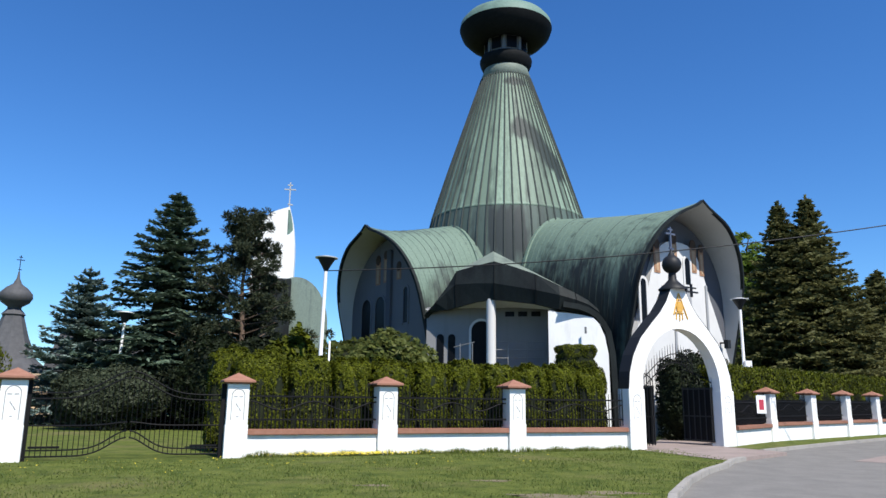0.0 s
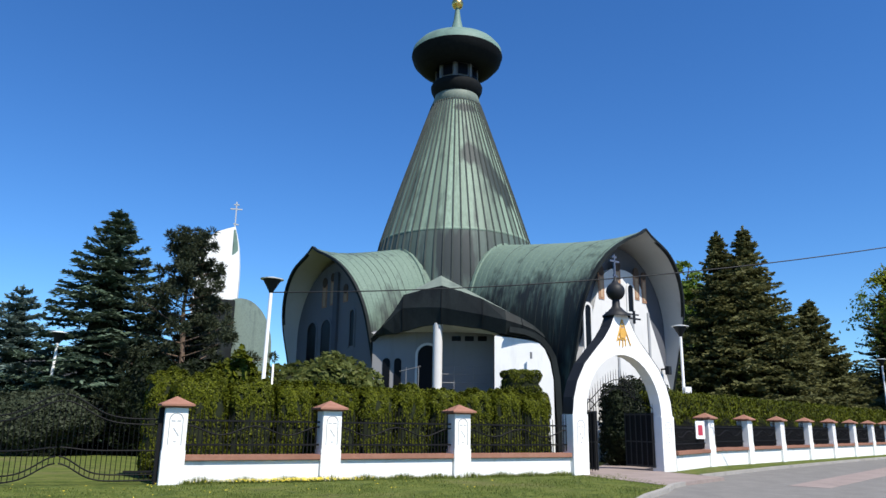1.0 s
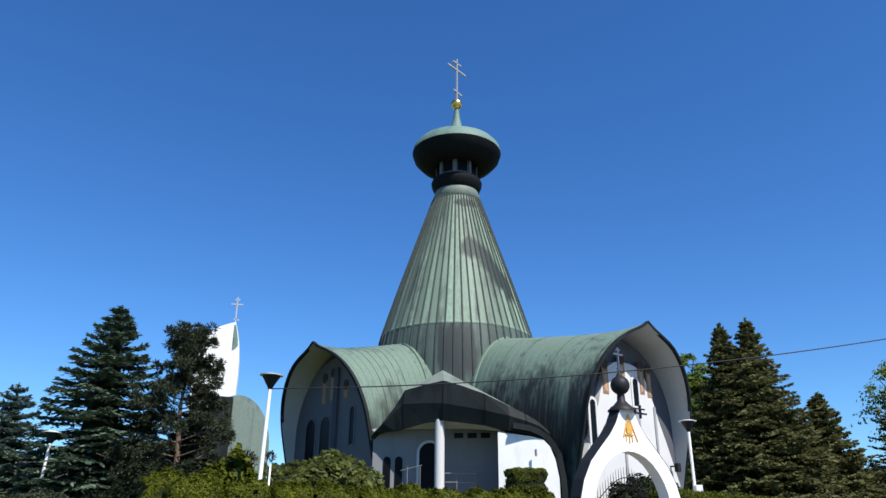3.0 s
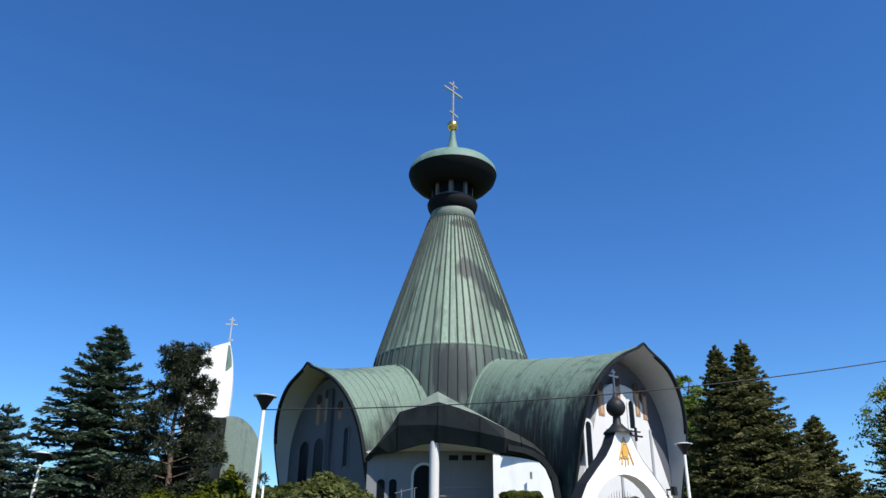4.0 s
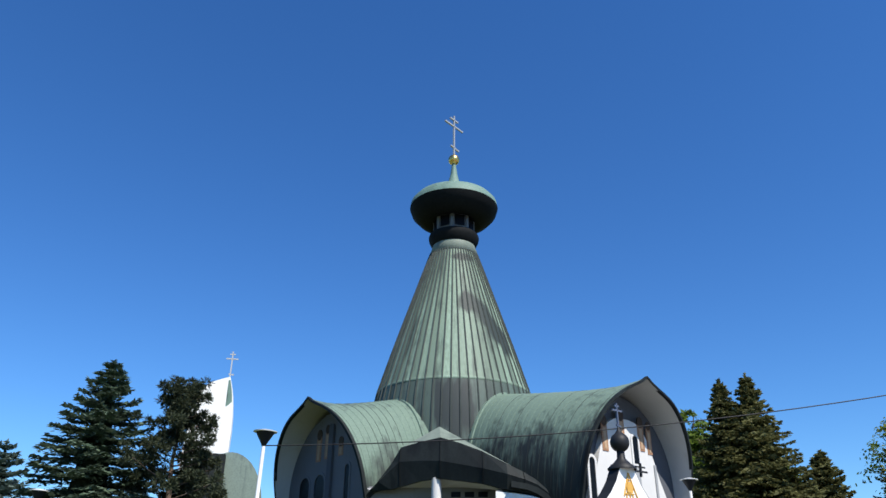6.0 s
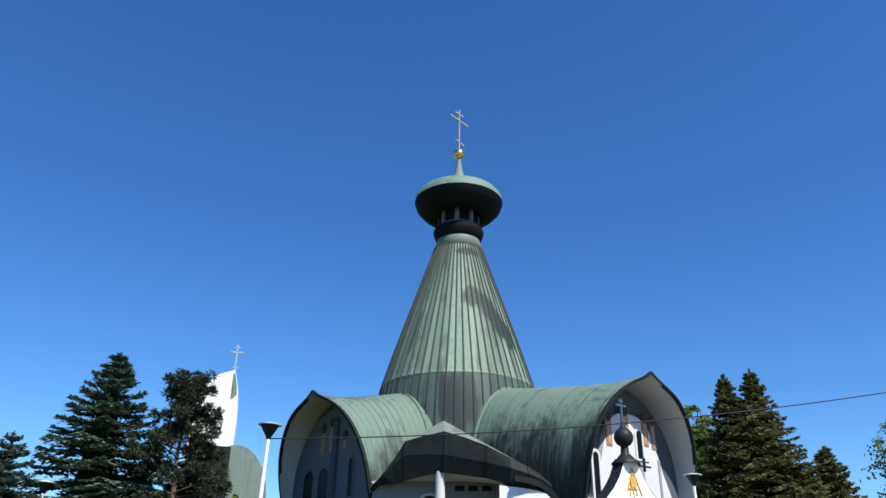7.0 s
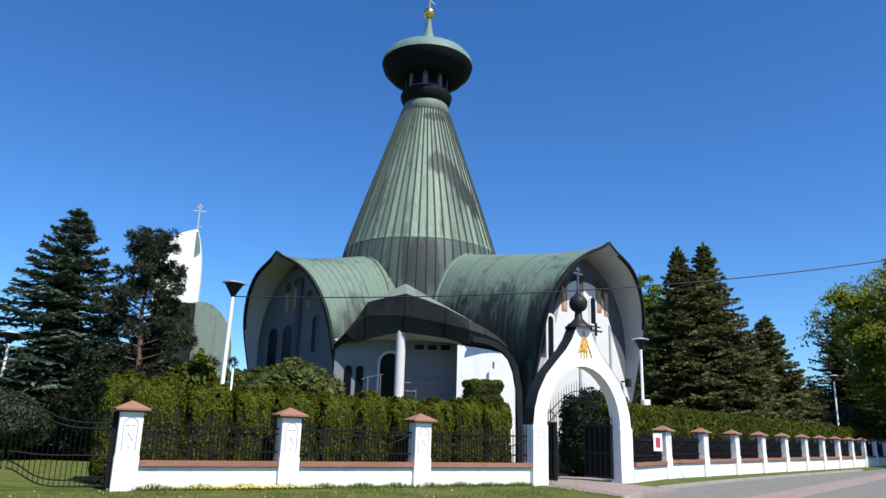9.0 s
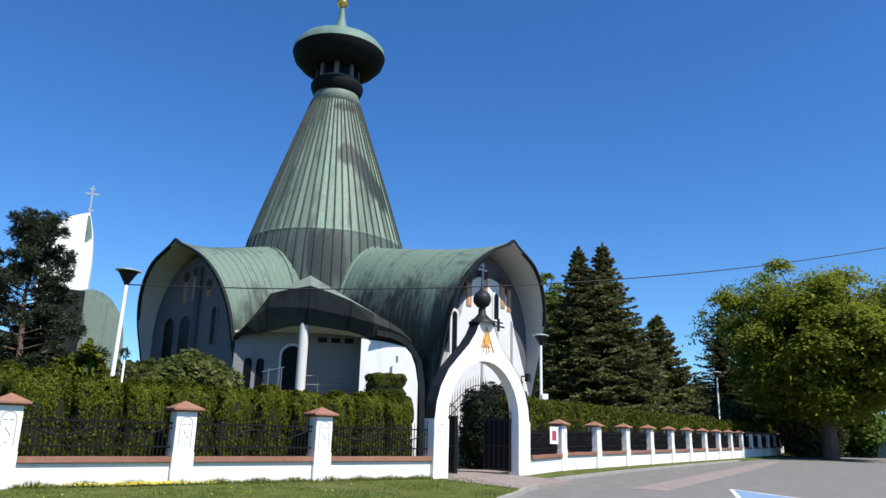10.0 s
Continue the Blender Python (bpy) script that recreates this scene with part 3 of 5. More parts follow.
on_porch("door", panel(arched(2.8, 1.0, 2.62, 5.4), -0.06, 0.0), IRON, "dark round-headed door")
on_porch("door_surround", strip(arched(2.8, 1.24, 2.6, 5.52)[1:] + [(2.18, 2.6)], arched(2.8, 1.0, 2.62, 5.4)[1:] + [(2.3, 2.6)], -0.09, 0.01), WHITE)
for x in (0.72, 1.3):
    on_porch("window", panel(arched(x, 0.36, 3.3, 4.75), -0.04, 0.01), GLASS, "narrow arched window")
for x in (4.0, 4.65, 5.3):
    on_porch("fanlight", block(x, x + 0.45, -0.04, 0.01, 5.62, 5.86), GLASS, "small high window")
bm = panel([(0, 0), (2.70, 0), (2.66, 3.6), (2.52, 4.4), (2.3, 4.95), (2.02, 5.25), (1.5, 5.38), (0.8, 5.48), (0, 5.55)], 0, 0.3)
bm.transform(pose(10.76, -6.69, 0, 0, 0, 47.2))
part("porch_front", bm, FENCE_WHITE, church, "sunlit white front wall")
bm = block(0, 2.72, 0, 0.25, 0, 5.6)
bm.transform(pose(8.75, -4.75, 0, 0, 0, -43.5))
part("porch_side", bm, SHADED_RENDER, church)
part("porch_hook", block(12.06, 12.12, -5.72, -5.62, 4.5, 4.8, 0.01), STEEL, church)
part("porch_floor", slab([(4.5, -9.3), (7.8, -8.0), (10.4, -6.6), (8.9, -4.7)], 0, 2.6), KERB, church, "raised porch floor")
for x in (3.3, 4.2, 5.1, 6.0):
    on_porch("rail_post", tube([(x, -1.1, 2.6), (x, -1.1, 4.3)], 0.025, 6), STEEL, "thin steel railing post")
for z in (3.5, 3.9, 4.28):
    on_porch("hand_rail", tube([(3.3, -1.1, z), (6.0, -1.1, z)], 0.022, 6), STEEL, "thin steel rail")
for x in (1.9, 2.5):
    on_porch("rail_post", tube([(x, -1.3, 2.6), (x, -1.3, 4.2)], 0.025, 6), STEEL, "thin steel railing post")
on_porch("hand_rail", tube([(1.6, -1.3, 4.0), (2.6, -1.3, 4.25)], 0.022, 6), STEEL, "thin steel rail")

# ---- fence ----
FENCE_A, FENCE_DIR = Vector((-5.30, 19.18)), Vector((0.9148, 0.4040))


def pillar(name_m):
    p = thing("fence_pillar", "whitewashed fence pillar with terracotta cap and engraved panel", "fence pillar", name_m, "fence pillars")
    part("shaft", block(-0.27, 0.27, -0.25, 0.25, -0.3, 1.84, 0.012), FENCE_WHITE, p)
    part("plinth", block(-0.285, 0.285, -0.265, 0.265, -0.32, 0.82, 0.012), FENCE_WHITE, p)
    part("neck", block(-0.31, 0.31, -0.29, 0.29, 1.842, 1.88), TERRACOTTA, p)
    bm = bmesh.new()
    base = [bm.verts.new((x, y, z)) for z in (1.884, 1.93) for x, y in ((-0.4, -0.38), (0.4, -0.38), (0.4, 0.38), (-0.4, 0.38))]
    tipv = bm.verts.new((0, 0, 2.13))
    for k in range(4):
        bm.faces.new((base[k], base[(k + 1) % 4], base[4 + (k + 1) % 4], base[4 + k]))
        bm.faces.new((base[4 + k], base[4 + (k + 1) % 4], tipv))
    bm.faces.new(base[:4][::-1])
    part("cap", bm, TERRACOTTA, p, "terracotta pyramid cap")
    arch = arched(0.0, 0.34, 0.95, 1.72)[1:] + [(-0.17, 0.95)]
    part("engraved_arch", strip(arch, [(x * 0.88, z - 0.02) for x, z in arch], -0.255, -0.249), LINE_GREY, p, "engraved arch line")
    for x, z, w, tilt in ((-0.07, 1.52, 0.05, 0), (0.07, 1.52, 0.05, 0), (-0.02, 1.3, 0.06, 55), (0.05, 1.2, 0.05, 60), (0.0, 1.02, 0.03, 0)):
        part("engraved_stroke", block(-w, w, -0.255, -0.249, -0.012, 0.012, 0, pose(x, 0, z, 0, tilt, 0)), LINE_GREY, p)
    return p


BAR_MESH = bpy.data.meshes.new("bar")
bm = tube([(0, 0, 0.69), (0, 0, 1.6), (0, 0, 1.82)], 0.019, 5, None, 0.4)
bm.to_mesh(BAR_MESH)
bm.free()
BAR_MESH.materials.append(IRON)


def fence_span(start, along, a0, a1, screened=False, lift=0.0):
    """A low wall with tile coping and an iron railing between two pillars."""
    m = Matrix.Translation((0, 0, lift)) @ frame_at(start, along)
    s = thing("fence_section", "low whitewashed wall with terracotta coping and black iron railing", "fence", m, "fence sections")
    part("low_wall", block(a0, a1, -0.15, 0.15, -0.3, 0.55, 0.01), FENCE_WHITE, s)
    part("coping", block(a0, a1, -0.24, 0.24, 0.555, 0.70, 0.015), TERRACOTTA, s, "terracotta coping")
    for z in (0.92, 1.52):
        part("rail", block(a0, a1, -0.022, 0.022, z, z + 0.045), IRON, s)
    n = max(2, int((a1 - a0) / 0.105))
    for k in range(1, n):
        x = a0 + (a1 - a0) * k / n
        bar = new("bar", BAR_MESH)
        bar.parent = s
        bar.matrix_basis = Matrix.Translation((x, 0, 0)) @ Matrix.Diagonal((1, 1, 1.0 + 0.09 * math.cos(2 * math.pi * k / n * 2), 1))
    if screened:
        part("black_infill", block(a0, a1, 0.03, 0.05, 0.72, 1.62), IRON, s, "solid black panel behind the railing")
    mid = [(a0 + (a1 - a0) * k / 16, 0, 1.3 + 0.12 * math.cos(2 * math.pi * k / 16 * 2)) for k in range(17)]
    part("curved_rail", tube(mid, 0.02, 5), IRON, s)
    return s


first = pillar(frame_at(FENCE_A, FENCE_DIR))
for a in (4.08, 8.2):
    q = FENCE_A + FENCE_DIR * a
    copy_thing(first, frame_at(q, FENCE_DIR))
copy_thing(first, frame_at(FENCE_A - FENCE_DIR * 5.05 + Vector((0.0, 0.05)), FENCE_DIR))
for a0, a1 in ((0.28, 3.8), (4.36, 7.92), (8.48, 12.35)):
    fence_span(FENCE_A, FENCE_DIR, a0, a1)
ROW_A, ROW_STEP = Vector((13.44, 30.5)), Vector((3.079, 2.776))
ROW_DIR = ROW_STEP.normalized()
for k in range(15):
    rise = 0.05 + 0.010 * k  # the ground climbs gently along the road
    copy_thing(first, Matrix.Translation((0, 0, rise)) @ frame_at(ROW_A + ROW_STEP * k, ROW_DIR))
    if k < 14:
        fence_span(ROW_A + ROW_STEP * k, ROW_DIR, 0.28, ROW_STEP.length - 0.28, True, rise)
GATE_L, GATE_R = Vector((6.22, 24.25)), Vector((10.15, 26.72))
joint = ROW_A - GATE_R - Vector((0.4, 0.25))
fence_span(GATE_R + Vector((0.4, 0.25)), joint, 0.0, joint.length - 0.28, True)

# ---- arched gate ----
GATE_DIR = (GATE_R - GATE_L).normalized()
gate = thing("arched_gate", "white rendered arched gate with ogee top and gilded relief", "gate", frame_at(GATE_L + GATE_DIR * 2.33, GATE_DIR))


def gate_lines(n=24):
    out, inn = [(-2.62, -0.1), (-2.62, 1.0), (-2.62, 1.9)], [(-1.98, -0.1), (-1.98, 1.0), (-1.98, 1.9)]
    right = [(2.55, 2.45), (2.36, 3.0), (1.98, 3.6), (1.42, 4.13), (0.95, 4.55), (0.62, 4.95), (0.40, 5.35), (0.30, 5.55)]
    left_out = [(-x, z) for x, z in right]
    m = len(right)
    left_in = [(-1.98 * math.cos(math.pi / 2 * (k + 1) / (m + 0.4)), 1.95 + 2.08 * math.sin(math.pi / 2 * (k + 1) / (m + 0.4))) for k in range(m)]
    out += left_out
    inn += left_in
    return out + [(-x, z) for x, z in out[::-1]], inn + [(-x, z) for x, z in inn[::-1]]


g_out, g_in = gate_lines()
part("arch", strip(g_out, g_in, -0.22, 0.22), FENCE_WHITE, gate, "white arch with ogee outline")
for side in (-1, 1):
    foot = part("gate_foot", block(side * 2.3 - 0.36, side * 2.3 + 0.36, -0.25, 0.25, -0.1, 1.93, 0.012), FENCE_WHITE, gate, "whitewashed gate foot with engraved lines")
    x0 = side * 2.3
    line = arched(x0, 0.36, 0.95, 1.75)[1:] + [(x0 - 0.18, 0.95)]
    part("engraved_arch", strip(line, [(x0 + (x - x0) * 0.9, z - 0.02) for x, z in line], -0.256, -0.249), LINE_GREY, foot)
    for dx, z, w, tilt in ((-0.08, 1.52, 0.05, 0), (0.07, 1.52, 0.05, 0), (-0.03, 1.3, 0.06, 55), (0.05, 1.18, 0.05, 60), (0.0, 1.02, 0.04, 0)):
        part("engraved_stroke", block(-w, w, -0.256, -0.249, -0.012, 0.012, 0, pose(x0 + dx, 0, z, 0, tilt, 0)), LINE_GREY, foot)
g_top = [p for p in g_out if p[1] > 1.85]
g_band = [(x * 1.012, z + (0.03 if z > 2 else 0)) for x, z in g_top]
part("sheet_cover", strip(g_band, [(x * 1.0015, z + 0.003) for x, z in g_top], -0.215, 0.24), DARK_METAL, gate, "dark sheet metal covering")
bm = bmesh.new()
lathe([(0.5, 5.4), (0.5, 5.46), (0.3, 5.62), (0.15, 5.78), (0.13, 6.05)], 24, bm)
part("finial_base", bm, DARK_METAL, gate, smooth=True)
part("finial_ball", lathe([(0.0, 5.98)] + [(0.34 * math.sin(math.pi * k / 14), 6.34 - 0.34 * math.cos(math.pi * k / 14)) for k in range(1, 13)] + [(0.05, 6.8), (0.02, 6.95)], 28), DARK_METAL, gate, "dark onion ball", smooth=True)
cross(gate, pose(0, 0, 6.72), 1.0, GATE_CROSS, 0.5, 0.03)
relief_mount = part("gilt_relief", panel([(-0.13, 4.62), (0.13, 4.62), (0.16, 4.8), (0.07, 4.98), (-0.07, 4.98), (-0.16, 4.8)], -0.27, -0.219), ICON_GOLD, gate, "gilded relief ornament")
for a, b in (((0.0, 5.28), (-0.30, 4.5)), ((0.0, 5.28), (0.42, 4.38)), ((-0.24, 4.58), (0.2, 4.58)), ((-0.16, 4.6), (-0.18, 4.34)), ((0.0, 4.6), (0.0, 4.30)), ((0.14, 4.6), (0.15, 4.36)), ((-0.06, 5.05), (0.06, 5.05))):
    part("gilt_bar", tube([(a[0], -0.235, a[1]), (b[0], -0.235, b[1])], 0.028, 6), ICON_GOLD, gate)


# ---- plants ----
def cards(rng, centres, normals, size, spread=0.6, aspect=1.6, upright=0.0):
    """Small leaf quads at the centres, facing roughly along the normals."""
    n = len(centres)
    nn = normals + rng.normal(0, spread, (n, 3))
    nn /= np.linalg.norm(nn, axis=1, keepdims=True) + 1e-9
    a = np.cross(nn, rng.normal(0, 1, (n, 3)))
    a = a + upright * np.array([0.0, 0.0, 1.0])
    a /= np.linalg.norm(a, axis=1, keepdims=True) + 1e-9
    b = np.cross(nn, a)
    s = (size * rng.uniform(0.6, 1.3, n))[:, None]
    a, b = a * s * aspect * 0.5, b * s * 0.5
    v = np.stack([centres - a, centres - b * 0.8, centres + a, centres + b * 0.8], 1).reshape(-1, 3)
    return v, np.arange(4 * n).reshape(n, 4)


def sprays(rng, base, tip, width, step, size, flat=0.35):
    """Needle blades along the twigs of one flat branch from base to tip."""
    base, tip = np.asarray(base, float), np.asarray(tip, float)
    run = tip - base
    ln = np.linalg.norm(run)
    d = run / (ln + 1e-9)
    side = np.array([-d[1], d[0], 0.0])
    side /= np.linalg.norm(side) + 1e-9
    n = max(3, int(ln / step))
    t = (np.arange(n) + rng.uniform(0.2, 0.8, n)) / n
    reach = width * ln * np.minimum(1.0, 2.2 * (1.04 - t)) * rng.uniform(0.5, 1.1, n)
    cs, ds = [], []
    for sgn in (-1, 0, 1):
        m = 3 if sgn else 1
        for q in range(m):
            u = (q + rng.uniform(0.2, 0.9, n)) / m
            c = base + run * t[:, None] + (sgn * reach * u)[:, None] * side + (0.55 * reach * u * abs(sgn))[:, None] * d
            c[:, 2] += 0.16 * ln * (t - 0.45) ** 2 - 0.12 * reach * u + rng.normal(0, 0.035, n)
            cs.append(c)
            ds.append(d * 0.6 + side * sgn * 0.9 + rng.normal(0, 0.25, (n, 3)))
    c, w = np.concatenate(cs), np.concatenate(ds)
    w /= np.linalg.norm(w, axis=1, keepdims=True) + 1e-9
    up = np.array([0, 0, 1.0]) + rng.normal(0, flat, c.shape)
    sd = np.cross(w, up)
    sd /= np.linalg.norm(sd, axis=1, keepdims=True) + 1e-9
    s = (size * rng.uniform(0.65, 1.3, len(c)))[:, None]
    return np.stack([c - w * s * 0.45, c - sd * s * 0.24, c + w * s * 0.62, c + sd * s * 0.24], 1).reshape(-1, 3)


def conifer(name, label, place, height, radius, mat, seed, droop=0.25, whorls=24, per=9, size=0.34, base=0.05, taper=0.9, ragged=0.2, trunk_r=0.2, width=0.32, step=0.17, flat=0.35, jitter=0.012):
    """A conifer: whorls of flat boughs that sag and lift their tips, with dark gaps between the tiers."""
    rng = np.random.default_rng(seed)
    tree = thing(name, label, "tree", pose(place[0], place[1], 0, 0, 0, seed * 37 % 360))
    part("trunk", tube([(0, 0, -0.1), (0.05, 0, height * 0.4), (0, 0.03, height * 0.97)], trunk_r, 8, None, 0.08), BARK, tree)
    vs, limbs = [], bmesh.new()
    for k in range(whorls):
        h = base + (0.97 - base) * (k / (whorls - 1)) ** 0.94
        reach = radius * (1 - h) ** taper + 0.16
        a0 = rng.uniform(0, 6.28)
        many = max(4, int(per * (0.5 + 0.5 * (1 - h))))
        for j in range(many):
            a = a0 + 2 * math.pi * j / many + rng.normal(0, 0.16)
            ln = reach * rng.uniform(1 - ragged * 1.7, 1 + ragged * 0.7)
            z0 = h * height + rng.normal(0, 0.10 + jitter * height) * (1 - h) ** 0.6
            rise = 0.45 * h * h * ln
            tip = (math.cos(a) * ln, math.sin(a) * ln, z0 - droop * ln * rng.uniform(0.7, 1.25) + rise)
            foot = (math.cos(a) * ln * 0.12, math.sin(a) * ln * 0.12, z0)
            vs.append(sprays(rng, foot, tip, width, step, size, flat))
            if k % 4 == 0 and j % 3 == 0 and reach > 0.8:
                tube([(0, 0, z0), tuple(0.8 * q if i < 2 else z0 + 0.8 * (q - z0) for i, q in enumerate(tip))], 0.03, 4, limbs, 0.3)
    vs.append(sprays(rng, (0, 0, height * 0.9), (0.02, 0.0, height), 0.14, 0.08, size * 0.8, 0.9))
    part("limbs", limbs, BARK, tree)
    v = np.concatenate(vs)
    arrays("crown", v, np.arange(len(v)).reshape(-1, 4), mat, tree)
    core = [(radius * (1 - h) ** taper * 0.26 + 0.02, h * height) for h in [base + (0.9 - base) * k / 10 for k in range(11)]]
    part("inner_shade", lathe([(0.05, core[0][1] - 0.1)] + core + [(0.0, height * 0.93)], 14), INNER_SHADE, tree, "solid core painted as the crown's inner shade", smooth=True)
    return tree


def pine_tree(name, label, place, height, spread, mat, seed):
    """A black pine: bent trunk, open limbs and upright brushes of needles in irregular pads."""
    rng = np.random.default_rng(seed)
    tree = thing(name, label, "tree", pose(place[0], place[1], 0))
    part("trunk", tube([(0, 0, -0.1), (0.15, 0, height * 0.35), (-0.1, 0.1, height * 0.65), (0.25, 0, height * 0.95)], 0.2, 8, None, 0.2), BARK, tree)
    vs = []
    for k in range(66):
        h = 0.08 + 0.9 * (k / 65) ** 0.95
        a = k * 2.4 + rng.normal(0, 0.4)
        ln = spread * (1.04 - 0.90 * h) * rng.uniform(0.45, 1.1)
        z = h * height + 0.10 * ln
        tip = np.array([math.cos(a) * ln, math.sin(a) * ln, z])
        part("limb", tube([(0, 0, h * height - 0.15 * ln), tuple(tip * (0.6, 0.6, 1) - (0, 0, 0.12 * ln)), tuple(tip)], 0.045, 4, None, 0.35), BARK, tree)
        for q in range(7):
            f = rng.uniform(0.45, 1.0)
            c = tip * (f, f, 1) + rng.normal(0, 1, 3) * (0.36, 0.36, 0.12)
            r = rng.uniform(0.24, 0.40)
            n = 110
            d = rng.normal(0, 1, (n, 3)) + (0, 0, 0.45)
            d /= np.linalg.norm(d, axis=1, keepdims=True)
            p = c + d * (r * rng.uniform(0.35, 1.0, n))[:, None]
            sd = np.cross(d, rng.normal(0, 1, (n, 3)))
            sd /= np.linalg.norm(sd, axis=1, keepdims=True) + 1e-9
            vs.append(np.stack([p - d * 0.09, p - sd * 0.028, p + d * 0.13, p + sd * 0.028], 1).reshape(-1, 3))
    v = np.concatenate(vs)
    arrays("crown", v, np.arange(len(v)).reshape(-1, 4), mat, tree)
    return tree


def blob(rng, n, radii, power=2.0, fill=0.25):
    """Points and outward directions on a lumpy rounded body standing on its foot, with some inside."""
    d = rng.normal(0, 1, (n, 3))
    d /= np.linalg.norm(d, axis=1, keepdims=True)
    k = (np.abs(d) ** power).sum(1) ** (-1 / power)
    p = d * k[:, None]
    lump = 1 + 0.09 * np.sin(p[:, 0] * 5.1 + p[:, 2] * 3.3 + n) + 0.06 * np.sin(p[:, 1] * 7.3 - p[:, 2] * 6.1) + 0.05 * np.sin(p[:, 0] * 13 + n) * np.sin(p[:, 2] * 11)
    shell = 1 - fill * rng.random(n) ** 2
    return p * (lump * shell)[:, None] * radii, d


def shrub(name, label, category, place, radii, z_mid, mat, seed, count=2600, leaf=0.16, power=3.0, group="", turn=0.0, upright=0.0):
    rng = np.random.default_rng(seed)
    s = thing(name, label, category, pose(place[0], place[1], 0, 0, 0, turn), group)
    c, d = blob(rng, count, np.array(radii), power, 0.25 + 0.11 * upright)
    if upright > 1.8:
        # sprays grow in tufts with dark hollows between them, closed on the clipped top
        tuft = np.sin(c[:, 0] * 13 + seed) * np.sin(c[:, 2] * 8.5 + 2.0 * np.sin(c[:, 0] * 6 + seed)) + 0.7 * np.sin(c[:, 0] * 29 + c[:, 2] * 17) + 0.5 * np.sin(c[:, 1] * 15)
        keep = (tuft > rng.normal(0.05, 0.35, count)) | (c[:, 2] > radii[2] * 0.82)
        c, d = c[keep], d[keep]
    v, f = cards(rng, c + (0, 0, z_mid), d, leaf, 0.7, 1.6 + upright * 0.3, upright)
    arrays("foliage", v, f, mat, s)
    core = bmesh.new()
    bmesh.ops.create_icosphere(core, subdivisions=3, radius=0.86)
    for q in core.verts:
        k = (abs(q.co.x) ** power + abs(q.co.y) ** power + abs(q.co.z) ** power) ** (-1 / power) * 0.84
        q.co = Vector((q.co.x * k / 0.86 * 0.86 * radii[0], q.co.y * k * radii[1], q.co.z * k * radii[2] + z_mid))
    part("inner_shade", core, INNER_SHADE, s, "solid dark core painted as the inner shade", smooth=True)
    part("stem", tube([(0, 0, -0.05), (0, 0, max(0.3, z_mid))], 0.06, 6), BARK, s)
    return s




def broadleaf(name, label, place, height, crown, seed, boughs=34, leaves=6500, leaf=0.3, foot=0.22, trunk_r=0.45, mat=None, loose=0.5):
    """A spreading tree: trunk, forked limbs and tiers of leafy twigs with gaps between them."""
    rng = np.random.default_rng(seed)
    tree = thing(name, label, "tree", pose(place[0], place[1], 0))
    part("trunk", tube([(0, 0, -0.2), (0.1, 0.05, height * 0.2), (0.0, 0.2, height * 0.45), (0.2, 0, height * 0.75)], trunk_r, 10, None, 0.25), BARK, tree)
    vs = []
    for k in range(boughs):
        f = (k + 0.5) / boughs
        a = k * 2.399 + rng.normal(0, 0.25)
        up = 1 - 2 * f
        z = height * (foot + (1 - foot) * (0.5 + 0.47 * up))
        r = crown * math.sqrt(max(0.05, 1 - (0.92 * up) ** 2)) * (0.62 + 0.36 * rng.random() ** 0.7)
        if up < -0.3:
            r *= 0.95
        tip = np.array([math.cos(a) * r, math.sin(a) * r, z])
        start = np.array([0, 0, height * foot * 0.8 + 0.45 * (z - height * foot)])
        part("limb", tube([tuple(start), tuple(start * 0.45 + tip * 0.55 + (0, 0, 0.03 * height)), tuple(tip)], 0.02 * height * 0.5, 5, None, 0.2), BARK, tree)
        n = int(leaves * (0.6 + 0.8 * r / crown) / 7)
        for q in range(7):
            t = 0.35 + 0.65 * (q + rng.random()) / 7
            c = start + (tip - start) * t + rng.normal(0, 1, 3) * crown * np.array([0.12, 0.12, 0.06])
            size = crown * rng.uniform(0.10, 0.20)
            p = rng.normal(0, 1, (n, 3)) * np.array([size, size, size * 0.42]) * loose
            p[:, 2] -= 0.25 * (p[:, 0] ** 2 + p[:, 1] ** 2) / size
            v, _ = cards(rng, p + c, np.tile([0.0, 0.0, 1.0], (n, 1)) + 0.35 * p / size, leaf, 0.45, 1.5)
            vs.append(v)
    v = np.concatenate(vs)
    arrays("crown", v, np.arange(len(v)).reshape(-1, 4), mat or BROAD, tree)
    return tree


conifer("spruce", "tall dark green spruce with drooping layered branches", (-14.9, 39.3), 12.7, 5.5, SPRUCE, 3, 0.17, 24, 15, 0.36, 0.03, 0.76, 0.16, 0.2, 0.42, 0.125)
conifer("blue_spruce", "young blue-green spruce on the lawn", (-19.9, 40.4), 8.4, 3.9, BLUE_SPRUCE, 5, 0.04, 17, 15, 0.33, 0.03, 0.78, 0.16, 0.16, 0.42, 0.12)
conifer("spruce", "added spruce behind the pine, shade painted into its needles", (-12.6, 47.5), 8.2, 4.6, SHADED_NEEDLES, 9, 0.15, 18, 14, 0.4, 0.02, 0.7, 0.2, 0.2, 0.42, 0.16)
pine_tree("pine", "dark irregular black pine with open crown", (-10.7, 38.5), 11.4, 6.0, PINE, 8)
conifer("fir", "tall narrow dark fir behind the hedge", (26.7, 56.0), 17.3, 5.6, DARK_FIR, 11, 0.12, 69, 15, 0.42, 0.02, 0.92, 0.24, 0.2, 0.4, 0.24, 1.6, 0.02)
